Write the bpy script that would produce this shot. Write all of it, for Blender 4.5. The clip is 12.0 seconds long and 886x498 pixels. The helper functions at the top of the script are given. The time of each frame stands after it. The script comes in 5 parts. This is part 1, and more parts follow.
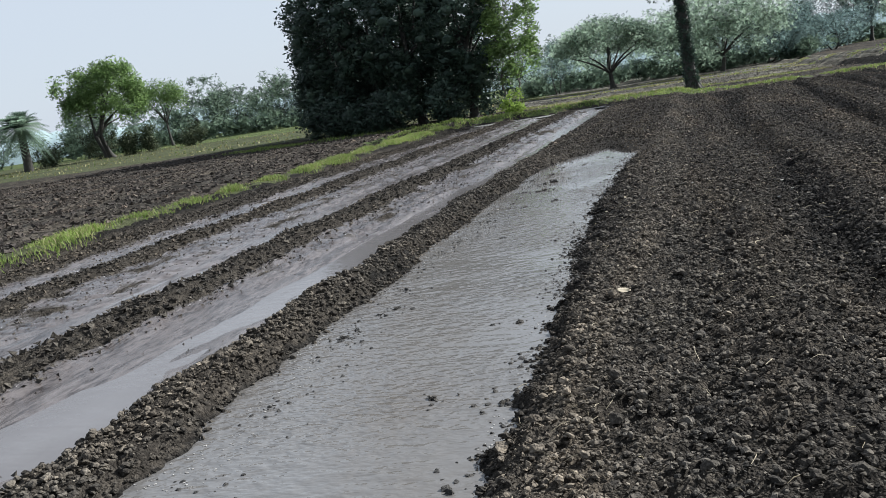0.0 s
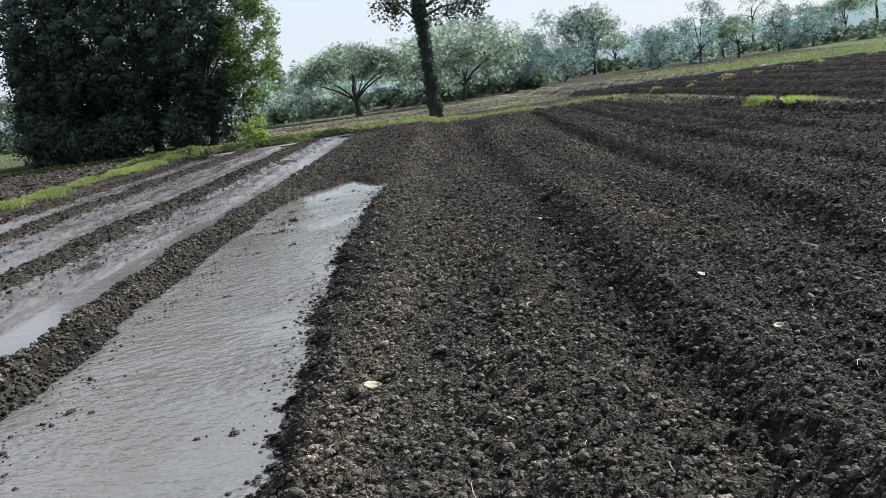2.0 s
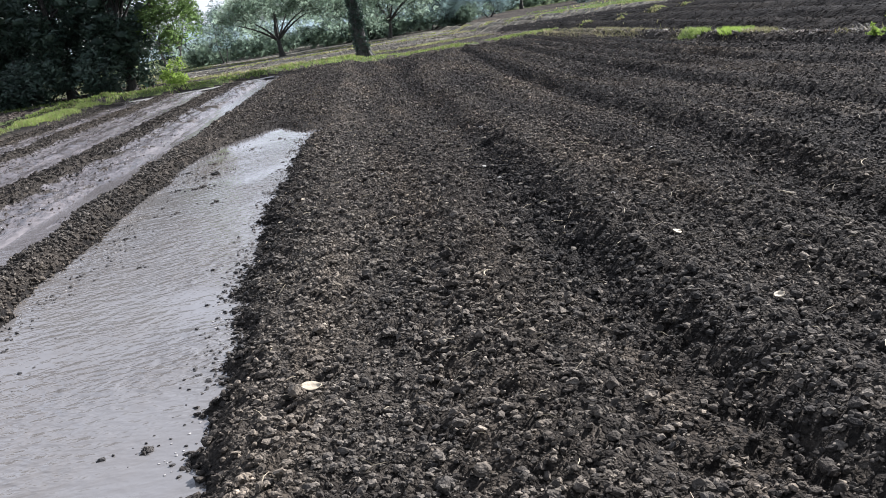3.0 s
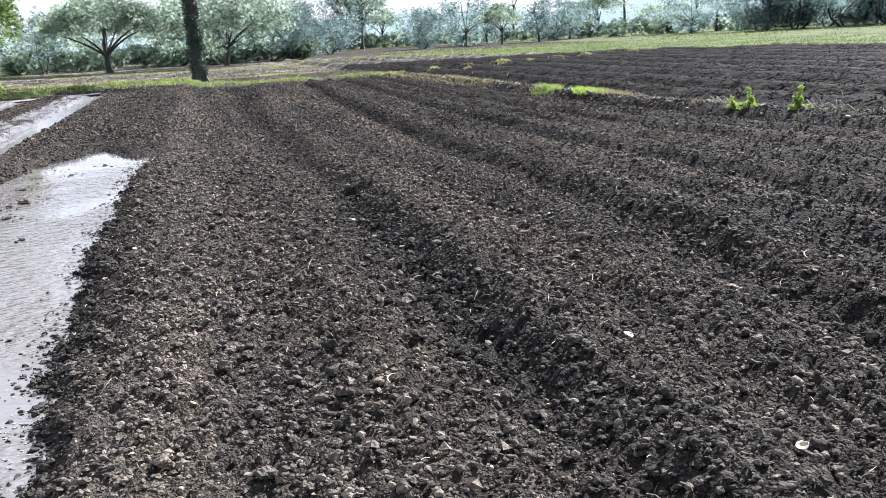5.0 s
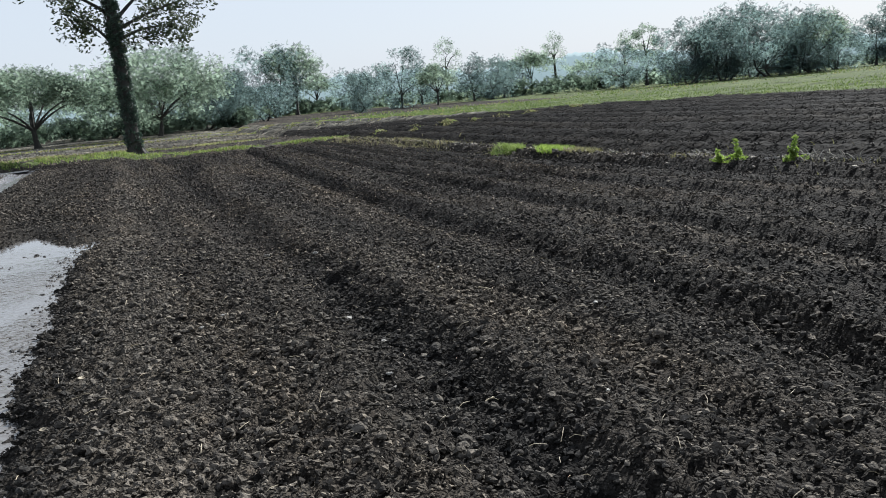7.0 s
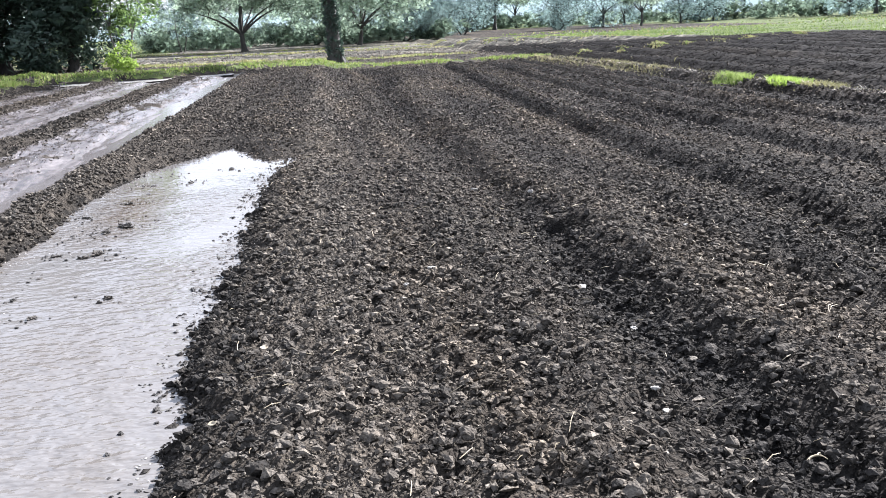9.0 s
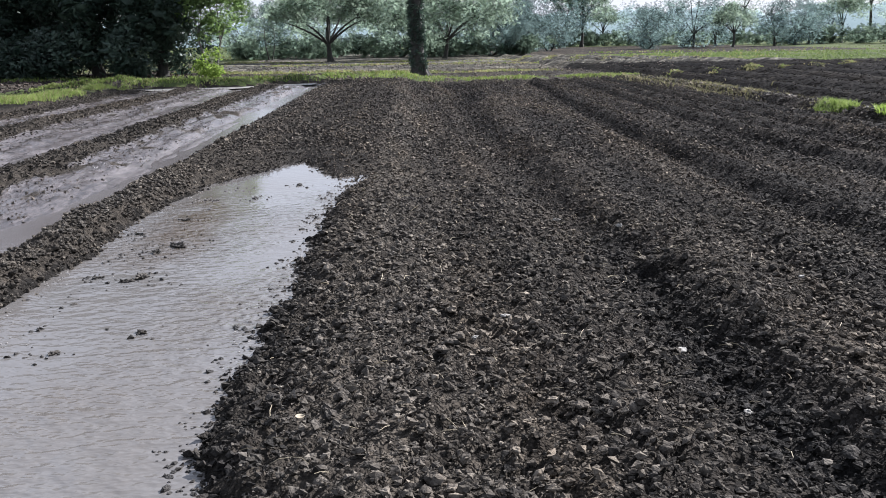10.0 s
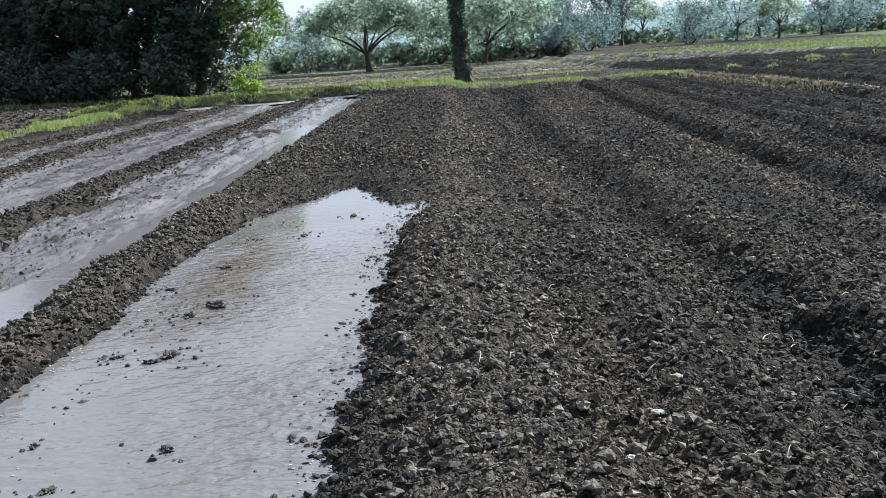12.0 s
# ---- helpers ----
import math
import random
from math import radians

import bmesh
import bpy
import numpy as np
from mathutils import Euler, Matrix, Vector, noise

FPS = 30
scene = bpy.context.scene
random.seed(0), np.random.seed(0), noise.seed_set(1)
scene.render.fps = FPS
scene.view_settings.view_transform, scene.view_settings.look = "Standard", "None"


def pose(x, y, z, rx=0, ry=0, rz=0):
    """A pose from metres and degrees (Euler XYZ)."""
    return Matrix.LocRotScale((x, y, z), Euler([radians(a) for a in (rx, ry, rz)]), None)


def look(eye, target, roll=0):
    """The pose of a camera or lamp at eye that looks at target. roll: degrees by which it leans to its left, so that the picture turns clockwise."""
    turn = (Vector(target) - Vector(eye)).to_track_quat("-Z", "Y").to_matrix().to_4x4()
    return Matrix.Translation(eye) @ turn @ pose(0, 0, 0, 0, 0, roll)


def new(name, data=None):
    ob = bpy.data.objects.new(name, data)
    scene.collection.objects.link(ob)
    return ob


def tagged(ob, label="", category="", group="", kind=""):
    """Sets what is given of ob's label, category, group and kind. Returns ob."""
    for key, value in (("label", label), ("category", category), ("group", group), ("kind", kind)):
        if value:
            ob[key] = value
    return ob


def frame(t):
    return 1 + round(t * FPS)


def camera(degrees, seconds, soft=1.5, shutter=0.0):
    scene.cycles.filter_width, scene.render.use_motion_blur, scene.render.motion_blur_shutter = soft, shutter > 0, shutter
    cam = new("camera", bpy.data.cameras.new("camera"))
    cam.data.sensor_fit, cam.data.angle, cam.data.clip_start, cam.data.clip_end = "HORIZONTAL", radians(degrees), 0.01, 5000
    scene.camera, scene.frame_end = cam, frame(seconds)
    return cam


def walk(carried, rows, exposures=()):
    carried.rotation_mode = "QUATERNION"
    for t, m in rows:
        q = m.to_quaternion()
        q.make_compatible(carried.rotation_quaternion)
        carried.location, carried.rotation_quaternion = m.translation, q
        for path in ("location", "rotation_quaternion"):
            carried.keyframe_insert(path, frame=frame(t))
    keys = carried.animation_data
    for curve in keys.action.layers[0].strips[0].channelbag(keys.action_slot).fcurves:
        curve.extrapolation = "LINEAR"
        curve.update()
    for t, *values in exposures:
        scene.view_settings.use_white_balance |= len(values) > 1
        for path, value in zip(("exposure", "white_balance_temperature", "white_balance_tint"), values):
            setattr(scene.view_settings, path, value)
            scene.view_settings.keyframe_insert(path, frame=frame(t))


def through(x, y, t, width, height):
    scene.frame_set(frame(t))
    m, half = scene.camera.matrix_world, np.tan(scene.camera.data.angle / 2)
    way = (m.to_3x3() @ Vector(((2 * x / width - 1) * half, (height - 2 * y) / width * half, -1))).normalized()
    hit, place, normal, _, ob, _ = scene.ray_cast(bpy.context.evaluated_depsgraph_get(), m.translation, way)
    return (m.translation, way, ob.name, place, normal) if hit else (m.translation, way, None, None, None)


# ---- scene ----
cam = camera(50.49, 12.0, 0.9)


def aim(x, y, z, yaw, down, lean):
    """A pose from place, heading (degrees right of the furrows), tilt below level and lean."""
    a, d = radians(yaw), radians(down)
    e = Vector((x, y, z))
    return look(e, e + Vector((math.sin(a) * math.cos(d), math.cos(a) * math.cos(d), -math.sin(d))), lean)


PATH = [
    (0, aim(-0.000, 0.000, 1.544, -15.98, 9.31, -8.74)),
    (0.5, aim(-0.026, 0.374, 1.491, -13.40, 9.74, -7.52)),
    (1, aim(-0.017, 0.774, 1.490, -11.58, 10.17, -6.47)),
    (1.5, aim(-0.075, 1.182, 1.521, -6.92, 10.13, -6.49)),
    (2, aim(-0.079, 1.601, 1.516, -0.62, 9.91, -7.81)),
    (2.5, aim(-0.066, 2.009, 1.521, 3.23, 11.83, -9.60)),
    (2.7, aim(-0.087, 2.166, 1.523, 2.98, 13.61, -9.53)),
    (4.3, aim(-0.344, 3.169, 1.501, 7.97, 14.77, -2.64)),
    (4.5, aim(-0.367, 3.310, 1.505, 9.76, 13.80, -2.64)),
    (5, aim(-0.324, 3.689, 1.489, 14.17, 12.93, -3.01)),
    (5.5, aim(-0.327, 4.074, 1.498, 18.43, 12.39, -2.51)),
    (6, aim(-0.363, 4.478, 1.514, 20.20, 10.82, -1.83)),
    (6.5, aim(-0.411, 4.879, 1.462, 19.46, 8.84, -3.83)),
    (6.7, aim(-0.442, 5.031, 1.487, 18.93, 8.94, -4.45)),
    (8.3, aim(-0.494, 5.971, 1.464, 11.98, 13.96, -3.52)),
    (8.5, aim(-0.487, 6.128, 1.472, 10.23, 13.92, -3.26)),
    (9, aim(-0.494, 6.583, 1.480, 6.61, 13.69, -2.65)),
    (9.5, aim(-0.438, 6.940, 1.466, 3.55, 13.16, -1.86)),
    (10, aim(-0.412, 7.330, 1.465, 1.88, 12.69, -1.06)),
    (10.5, aim(-0.496, 7.715, 1.483, 0.36, 12.72, -2.16)),
    (11, aim(-0.565, 8.028, 1.455, -2.42, 12.97, -3.73)),
    (11.5, aim(-0.587, 8.407, 1.460, -4.97, 13.22, -4.57)),
    (12, aim(-0.676, 8.702, 1.458, -0.78, 12.25, -3.68)),
]
COOL, MILD = (6180, 8), (6130, 15)
EXPOSURES = [(0, 1.02, *COOL), (0.5, 1.62, *COOL), (1, 1.40, *COOL), (1.5, 1.32, *COOL), (2, 1.22, *COOL), (2.5, 1.17, *MILD), (2.7, 1.52, *MILD), (4.3, 1.37, *MILD), (4.5, 1.37, *MILD),
             (5, 2.07, *MILD), (5.5, 1.26, 6090, 13), (6, 1.02, *COOL), (6.5, 1.02, *COOL), (6.7, 1.02, *COOL), (8.3, 1.72, *MILD), (8.5, 1.77, *MILD), (9, 2.22, *MILD), (9.5, 2.17, *MILD),
             (10, 1.37, *MILD), (10.5, 1.24, *MILD), (11, 1.82, *MILD), (11.5, 1.47, *MILD), (12, 1.46, 5900, 8)]
walk(cam, PATH, EXPOSURES)

# ---- world, sun ----
SUN_AZ, SUN_EL = 54.0, 36.0
world = bpy.data.worlds.new("hazy_sky")
scene.world = world
world.use_nodes = True
wn = world.node_tree.nodes
sky = wn.new("ShaderNodeTexSky")
sky.sky_type = "NISHITA"
sky.sun_disc = False
sky.sun_elevation, sky.sun_rotation = radians(SUN_EL), radians(SUN_AZ)
sky.air_density, sky.dust_density, sky.ozone_density = 1.0, 1.6, 1.6
wn["Background"].inputs["Strength"].default_value = 0.059
# thick pale haze over the clear sky
haze = wn.new("ShaderNodeMix")
haze.data_type = "RGBA"
# the haze thins out overhead
up = wn.new("ShaderNodeTexCoord")
split = wn.new("ShaderNodeSeparateXYZ")
thin = wn.new("ShaderNodeMapRange")
thin.inputs["From Min"].default_value, thin.inputs["From Max"].default_value = 0.2, 0.95
thin.inputs["To Min"].default_value, thin.inputs["To Max"].default_value = 0.84, 0.40
world.node_tree.links.new(up.outputs["Generated"], split.inputs["Vector"])
world.node_tree.links.new(split.outputs["Z"], thin.inputs["Value"])
world.node_tree.links.new(thin.outputs["Result"], haze.inputs["Factor"])
haze.inputs["B"].default_value = (6.1, 6.5, 7.15, 1.0)
world.node_tree.links.new(sky.outputs["Color"], haze.inputs["A"])
world.node_tree.links.new(haze.outputs["Result"], wn["Background"].inputs["Color"])

sun_data = bpy.data.lights.new("sun", "SUN")
sun_data.energy, sun_data.angle, sun_data.color = 5.0, radians(0.6), (1.0, 0.98, 0.95)
sun = new("sun", sun_data)
_s = Vector((math.sin(radians(SUN_AZ)) * math.cos(radians(SUN_EL)), math.cos(radians(SUN_AZ)) * math.cos(radians(SUN_EL)), math.sin(radians(SUN_EL))))
sun.matrix_world = look(_s * 200, (0, 0, 0))


# ---- materials ----
def shader(name):
    m = bpy.data.materials.new(name)
    m.use_nodes = True
    n, l = m.node_tree.nodes, m.node_tree.links
    return m, n, l, n["Principled BSDF"]


def noise_node(n, l, scale, detail=4.0, rough=0.6, stretch=None):
    c = n.new("ShaderNodeNewGeometry")
    t = n.new("ShaderNodeTexNoise")
    t.inputs["Scale"].default_value, t.inputs["Detail"].default_value, t.inputs["Roughness"].default_value = scale, detail, rough
    if stretch:
        mp = n.new("ShaderNodeMapping")
        mp.inputs["Scale"].default_value = stretch
        l.new(c.outputs["Position"], mp.inputs["Vector"])
        l.new(mp.outputs["Vector"], t.inputs["Vector"])
    else:
        l.new(c.outputs["Position"], t.inputs["Vector"])
    return t


def ramp(n, l, source, stops):
    r = n.new("ShaderNodeValToRGB")
    el = r.color_ramp.elements
    while len(el) < len(stops):
        el.new(0.5)
    for e, (p, c) in zip(el, stops):
        e.position, e.color = p, (*c, 1.0) if len(c) == 3 else c
    l.new(source, r.inputs["Fac"])
    return r


def mix(n, l, kind, a, b, fac):
    m = n.new("ShaderNodeMix")
    m.data_type, m.blend_type = "RGBA", kind
    for sock, v in ((m.inputs["A"], a), (m.inputs["B"], b), (m.inputs["Factor"], fac)):
        if isinstance(v, (int, float)):
            sock.default_value = v
        elif isinstance(v, tuple):
            sock.default_value = (*v, 1.0)
        else:
            l.new(v, sock)
    return m.outputs["Result"]


def bump(n, l, p, height, strength, distance):
    b = n.new("ShaderNodeBump")
    b.inputs["Strength"].default_value, b.inputs["Distance"].default_value = strength, distance
    l.new(height, b.inputs["Height"])
    l.new(b.outputs["Normal"], p.inputs["Normal"])
    return b


def crumb_cells(n, l, scale, spread):
    """Rounded crumbs packed side by side, each a little lighter or darker than the next: tint and height."""
    g = n.new("ShaderNodeNewGeometry")
    w = noise_node(n, l, scale * 0.9, 3, 0.6)
    push = n.new("ShaderNodeVectorMath")
    push.operation = "MULTIPLY_ADD"
    l.new(w.outputs["Color"], push.inputs[0])
    push.inputs[1].default_value = (0.9 / scale,) * 3
    l.new(g.outputs["Position"], push.inputs[2])
    vor = n.new("ShaderNodeTexVoronoi")
    vor.inputs["Scale"].default_value = scale
    l.new(push.outputs["Vector"], vor.inputs["Vector"])
    lo, hi = 0.9 - 0.5 * spread, 0.9 + 0.8 * spread
    tint = ramp(n, l, vor.outputs["Color"], [(0.1, (lo, lo, lo)), (0.5, (0.9, 0.9, 0.9)), (0.8, (hi, hi * 0.99, hi * 0.97))])
    high = n.new("ShaderNodeMath")
    high.operation = "MULTIPLY_ADD"
    l.new(vor.outputs["Distance"], high.inputs[0])
    high.inputs[1].default_value = -1.1
    l.new(w.outputs["Fac"], high.inputs[2])
    return tint.outputs["Color"], high.outputs["Value"]


def crumb_nodes(n, l, scale, vary=1.0):
    """Fine crumbs on lumps four times their size."""
    t1, h1 = crumb_cells(n, l, scale, 0.8 * vary)
    t2, h2 = crumb_cells(n, l, scale * 0.26, 1.1 * vary)
    add = n.new("ShaderNodeMath")
    add.operation = "MULTIPLY_ADD"
    l.new(h2, add.inputs[0])
    add.inputs[1].default_value = 2.2
    l.new(h1, add.inputs[2])
    return mix(n, l, "MULTIPLY", t1, t2, 1.0), add.outputs["Value"]


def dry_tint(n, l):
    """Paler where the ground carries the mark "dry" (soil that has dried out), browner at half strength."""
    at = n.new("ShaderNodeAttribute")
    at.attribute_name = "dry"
    # the low end darkens soil colour in furrow bottoms, as shade would
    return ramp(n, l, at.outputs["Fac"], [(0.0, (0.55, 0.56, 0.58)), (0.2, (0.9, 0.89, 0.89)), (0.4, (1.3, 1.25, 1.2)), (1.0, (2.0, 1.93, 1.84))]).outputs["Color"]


def soil_material(name, dark, mid, pale, rough=0.85, islands=False, big=0.9, fine=28.0, bumpy=0.6, streak=(1.3, 0.16, 1.0), gloss=0.12, crumbs=0.0, dried=False, relief=0.04, vary=1.0):
    m, n, l, p = shader(name)
    a = noise_node(n, l, big, 4, 0.6, streak)
    b = noise_node(n, l, fine, 5, 0.7)
    c1 = ramp(n, l, b.outputs["Fac"], [(0.3, dark), (0.52, mid), (0.75, pale)])
    c2 = ramp(n, l, a.outputs["Fac"], [(0.32, (0.66, 0.68, 0.71)), (0.5, (1.0, 0.99, 0.98)), (0.68, (1.42, 1.33, 1.22))])
    col = mix(n, l, "MULTIPLY", c1.outputs["Color"], c2.outputs["Color"], 1.0)
    if islands:
        g = n.new("ShaderNodeNewGeometry")
        r = ramp(n, l, g.outputs["Random Per Island"], [(0.0, (0.72, 0.72, 0.73)), (0.5, (0.96, 0.96, 0.96)), (0.86, (1.2, 1.19, 1.18)), (1.0, (1.7, 1.68, 1.65))])
        col = mix(n, l, "MULTIPLY", col, r.outputs["Color"], 1.0)
    l.new(col, p.inputs["Base Color"])
    p.inputs["Roughness"].default_value = rough
    p.inputs["Specular IOR Level"].default_value = gloss
    f = noise_node(n, l, fine * 3.2, 4, 0.7)
    height = f.outputs["Fac"]
    if crumbs:
        tint, height = crumb_nodes(n, l, crumbs, vary)
        col = mix(n, l, "MULTIPLY", col, tint, 1.0)
        if dried:
            col = mix(n, l, "MULTIPLY", col, dry_tint(n, l), 1.0)
        l.new(col, p.inputs["Base Color"])
    bump(n, l, p, height, bumpy, relief)
    return m


def clay(v, warm=1.0):
    """The grey-brown of this clay at a given lightness."""
    return (v * (1 + 0.045 * warm), v * (1 - 0.05 * warm), v * (1 - 0.17 * warm))


# soil under the clods, darker than they are to stand for shaded gaps
SOIL = soil_material("shade_darkened_clay_soil", clay(0.011), clay(0.024), clay(0.048), 0.95, False, 0.9, 45.0, 0.9, gloss=0.06, crumbs=62.0, dried=True, relief=0.022, vary=0.7)
CLOD = soil_material("clay_clod", clay(0.043, 1.1), clay(0.066, 1.1), clay(0.102, 1.1), 0.92, True, 0.9, 60.0, 0.8, crumbs=85.0, gloss=0.06, relief=0.006, vary=0.35)
DRYCLOD = soil_material("dry_brown_clod", clay(0.082, 1.15), clay(0.118, 1.15), clay(0.162, 1.15), 0.95, True, 0.9, 60.0, 0.8, crumbs=85.0, gloss=0.05, relief=0.006, vary=0.35)
WETCLOD = soil_material("wet_clay_clod", clay(0.011), clay(0.026), clay(0.06), 0.6, True, 0.9, 60.0, 1.0, gloss=0.3, relief=0.008)
PLOUGHED = soil_material("brown_ploughed_soil", clay(0.020, 1.1), clay(0.042, 1.1), clay(0.085, 1.1), 0.95, False, 0.3, 9.0, 0.9, gloss=0.03, crumbs=14.0, relief=0.03, vary=0.7)
# far plots: haze is put into this lighter soil colour
HAZEDSOIL = soil_material("haze_lightened_far_soil", (0.042, 0.041, 0.036), (0.08, 0.0775, 0.067), (0.145, 0.139, 0.116), 0.95, False, 0.10, 1.6, 0.9, (0.5, 2.4, 1.0), gloss=0.03, crumbs=6.0)
# ribbed field ground, darkened in colour to stand for shade in rough troughs
SHADESOIL = soil_material("shade_darkened_black_soil", clay(0.005), clay(0.010), clay(0.021), 0.9, False, 0.4, 7.0, 0.9, gloss=0.03, crumbs=9.0, relief=0.03, vary=0.6)
MOISTCLOD = soil_material("moist_black_clod", clay(0.024), clay(0.056), clay(0.12), 0.9, True, 0.6, 16.0, 1.0, gloss=0.1, relief=0.012)


def bed_material():
    """Dark soil that turns to wet mud where the ground carries the mark "wet"."""
    m, n, l, p = shader("soil_and_wet_mud")
    a = noise_node(n, l, 0.9, 5, 0.65, (1.9, 0.40, 1.0))
    b = noise_node(n, l, 11.0, 6, 0.72, (1.7, 0.32, 1.0))
    g = noise_node(n, l, 45.0, 5, 0.7)
    mud = ramp(n, l, a.outputs["Fac"], [(0.3, (0.062, 0.0525, 0.049)), (0.52, (0.104, 0.091, 0.087)), (0.75, (0.15, 0.134, 0.13))])
    wear = ramp(n, l, b.outputs["Fac"], [(0.38, (0.28, 0.26, 0.25)), (0.52, (0.95, 0.95, 0.95)), (0.70, (1.25, 1.25, 1.25))])
    mud = mix(n, l, "MULTIPLY", mud.outputs["Color"], wear.outputs["Color"], 1.0)
    soil = ramp(n, l, g.outputs["Fac"], [(0.3, clay(0.014)), (0.52, clay(0.030)), (0.75, clay(0.06))])
    tint, high = crumb_nodes(n, l, 62.0, 0.5)
    soil_col = mix(n, l, "MULTIPLY", mix(n, l, "MULTIPLY", soil.outputs["Color"], tint, 1.0), dry_tint(n, l), 1.0)
    w = n.new("ShaderNodeAttribute")
    w.attribute_name = "wet"
    add = n.new("ShaderNodeMath")
    add.operation = "MULTIPLY_ADD"
    l.new(b.outputs["Fac"], add.inputs[0])
    add.inputs[1].default_value = 0.9
    l.new(w.outputs["Fac"], add.inputs[2])
    k = ramp(n, l, add.outputs["Value"], [(0.72, (0.0, 0.0, 0.0)), (1.08, (1.0, 1.0, 1.0))])
    l.new(mix(n, l, "MIX", soil_col, mud, k.outputs["Color"]), p.inputs["Base Color"])
    r = ramp(n, l, a.outputs["Fac"], [(0.35, (0.12, 0.12, 0.12)), (0.65, (0.36, 0.36, 0.36))])
    l.new(mix(n, l, "MIX", (0.9, 0.9, 0.9), r.outputs["Color"], k.outputs["Color"]), p.inputs["Roughness"])
    sp = n.new("ShaderNodeMath")
    sp.operation = "MULTIPLY_ADD"
    l.new(k.outputs["Color"], sp.inputs[0])
    sp.inputs[1].default_value, sp.inputs[2].default_value = 0.42, 0.04
    l.new(sp.outputs["Value"], p.inputs["Specular IOR Level"])
    bump(n, l, p, mix(n, l, "MIX", high, b.outputs["Fac"], k.outputs["Color"]), 0.9, 0.014)
    return m


BEDS = bed_material()


def water_material(name, silt, rough, wave, strength):
    m, n, l, p = shader(name)
    a = noise_node(n, l, 0.8, 4, 0.6, (1.4, 0.6, 1.0))
    c = ramp(n, l, a.outputs["Fac"], [(0.3, silt[0]), (0.7, silt[1])])
    # brown patch painted where the dark grove mirrors in the water
    g = n.new("ShaderNodeNewGeometry")
    mp = n.new("ShaderNodeMapping")
    mp.vector_type = "TEXTURE"
    mp.inputs["Location"].default_value, mp.inputs["Scale"].default_value = (-2.25, 15.2, 0.0), (0.78, 3.2, 1.0)
    l.new(g.outputs["Position"], mp.inputs["Vector"])
    ln = n.new("ShaderNodeVectorMath")
    ln.operation = "LENGTH"
    l.new(mp.outputs["Vector"], ln.inputs[0])
    far = n.new("ShaderNodeMath")
    far.operation = "MULTIPLY_ADD"
    l.new(noise_node(n, l, 3.0, 4, 0.6, (1.0, 0.5, 1.0)).outputs["Fac"], far.inputs[0])
    far.inputs[1].default_value = 0.9
    l.new(ln.outputs["Value"], far.inputs[2])
    grove_brown = ramp(n, l, far.outputs["Value"], [(0.62, (1.0, 1.0, 1.0)), (0.98, (0.0, 0.0, 0.0))])
    col = mix(n, l, "MIX", c.outputs["Color"], (0.075, 0.060, 0.046), grove_brown.outputs["Color"])
    l.new(col, p.inputs["Base Color"])
    p.inputs["Roughness"].default_value, p.inputs["IOR"].default_value = rough, 1.333
    w1 = noise_node(n, l, wave, 2, 0.5, (0.7, 1.0, 1.0))
    w2 = noise_node(n, l, wave * 2.3, 2, 0.5, (0.6, 1.1, 1.0))
    w = n.new("ShaderNodeMath")
    w.operation = "MULTIPLY_ADD"
    l.new(w2.outputs["Fac"], w.inputs[0])
    w.inputs[1].default_value = 0.14
    l.new(w1.outputs["Fac"], w.inputs[2])
    calm = noise_node(n, l, 0.55, 2, 0.5)
    k = ramp(n, l, calm.outputs["Fac"], [(0.38, (0.2, 0.2, 0.2)), (0.62, (1.0, 1.0, 1.0))])
    # sheltered, still water at the closed end
    sep = n.new("ShaderNodeSeparateXYZ")
    l.new(g.outputs["Position"], sep.inputs["Vector"])
    lee = n.new("ShaderNodeMapRange")
    lee.inputs["From Min"].default_value, lee.inputs["From Max"].default_value = 15.4, 17.0
    lee.inputs["To Min"].default_value, lee.inputs["To Max"].default_value = 1.0, 0.12
    l.new(sep.outputs["Y"], lee.inputs["Value"])
    kk = n.new("ShaderNodeMath")
    kk.operation = "MULTIPLY"
    l.new(k.outputs["Color"], kk.inputs[0])
    l.new(lee.outputs["Result"], kk.inputs[1])
    h = mix(n, l, "MULTIPLY", w.outputs["Value"], kk.outputs["Value"], 1.0)
    bump(n, l, p, h, strength, 0.027)
    return m


WATER = water_material("silty_water", ((0.106, 0.096, 0.086), (0.126, 0.123, 0.121)), 0.02, 13.0, 1.0)
FILM = water_material("water_film_on_mud", ((0.095, 0.086, 0.084), (0.13, 0.122, 0.121)), 0.16, 9.0, 0.35)
# ditch water: the bright sky reflection is painted in as pale base colour
DITCH = water_material("sky_paled_ditch_water", ((0.30, 0.285, 0.265), (0.36, 0.345, 0.325)), 0.25, 9.0, 0.3)


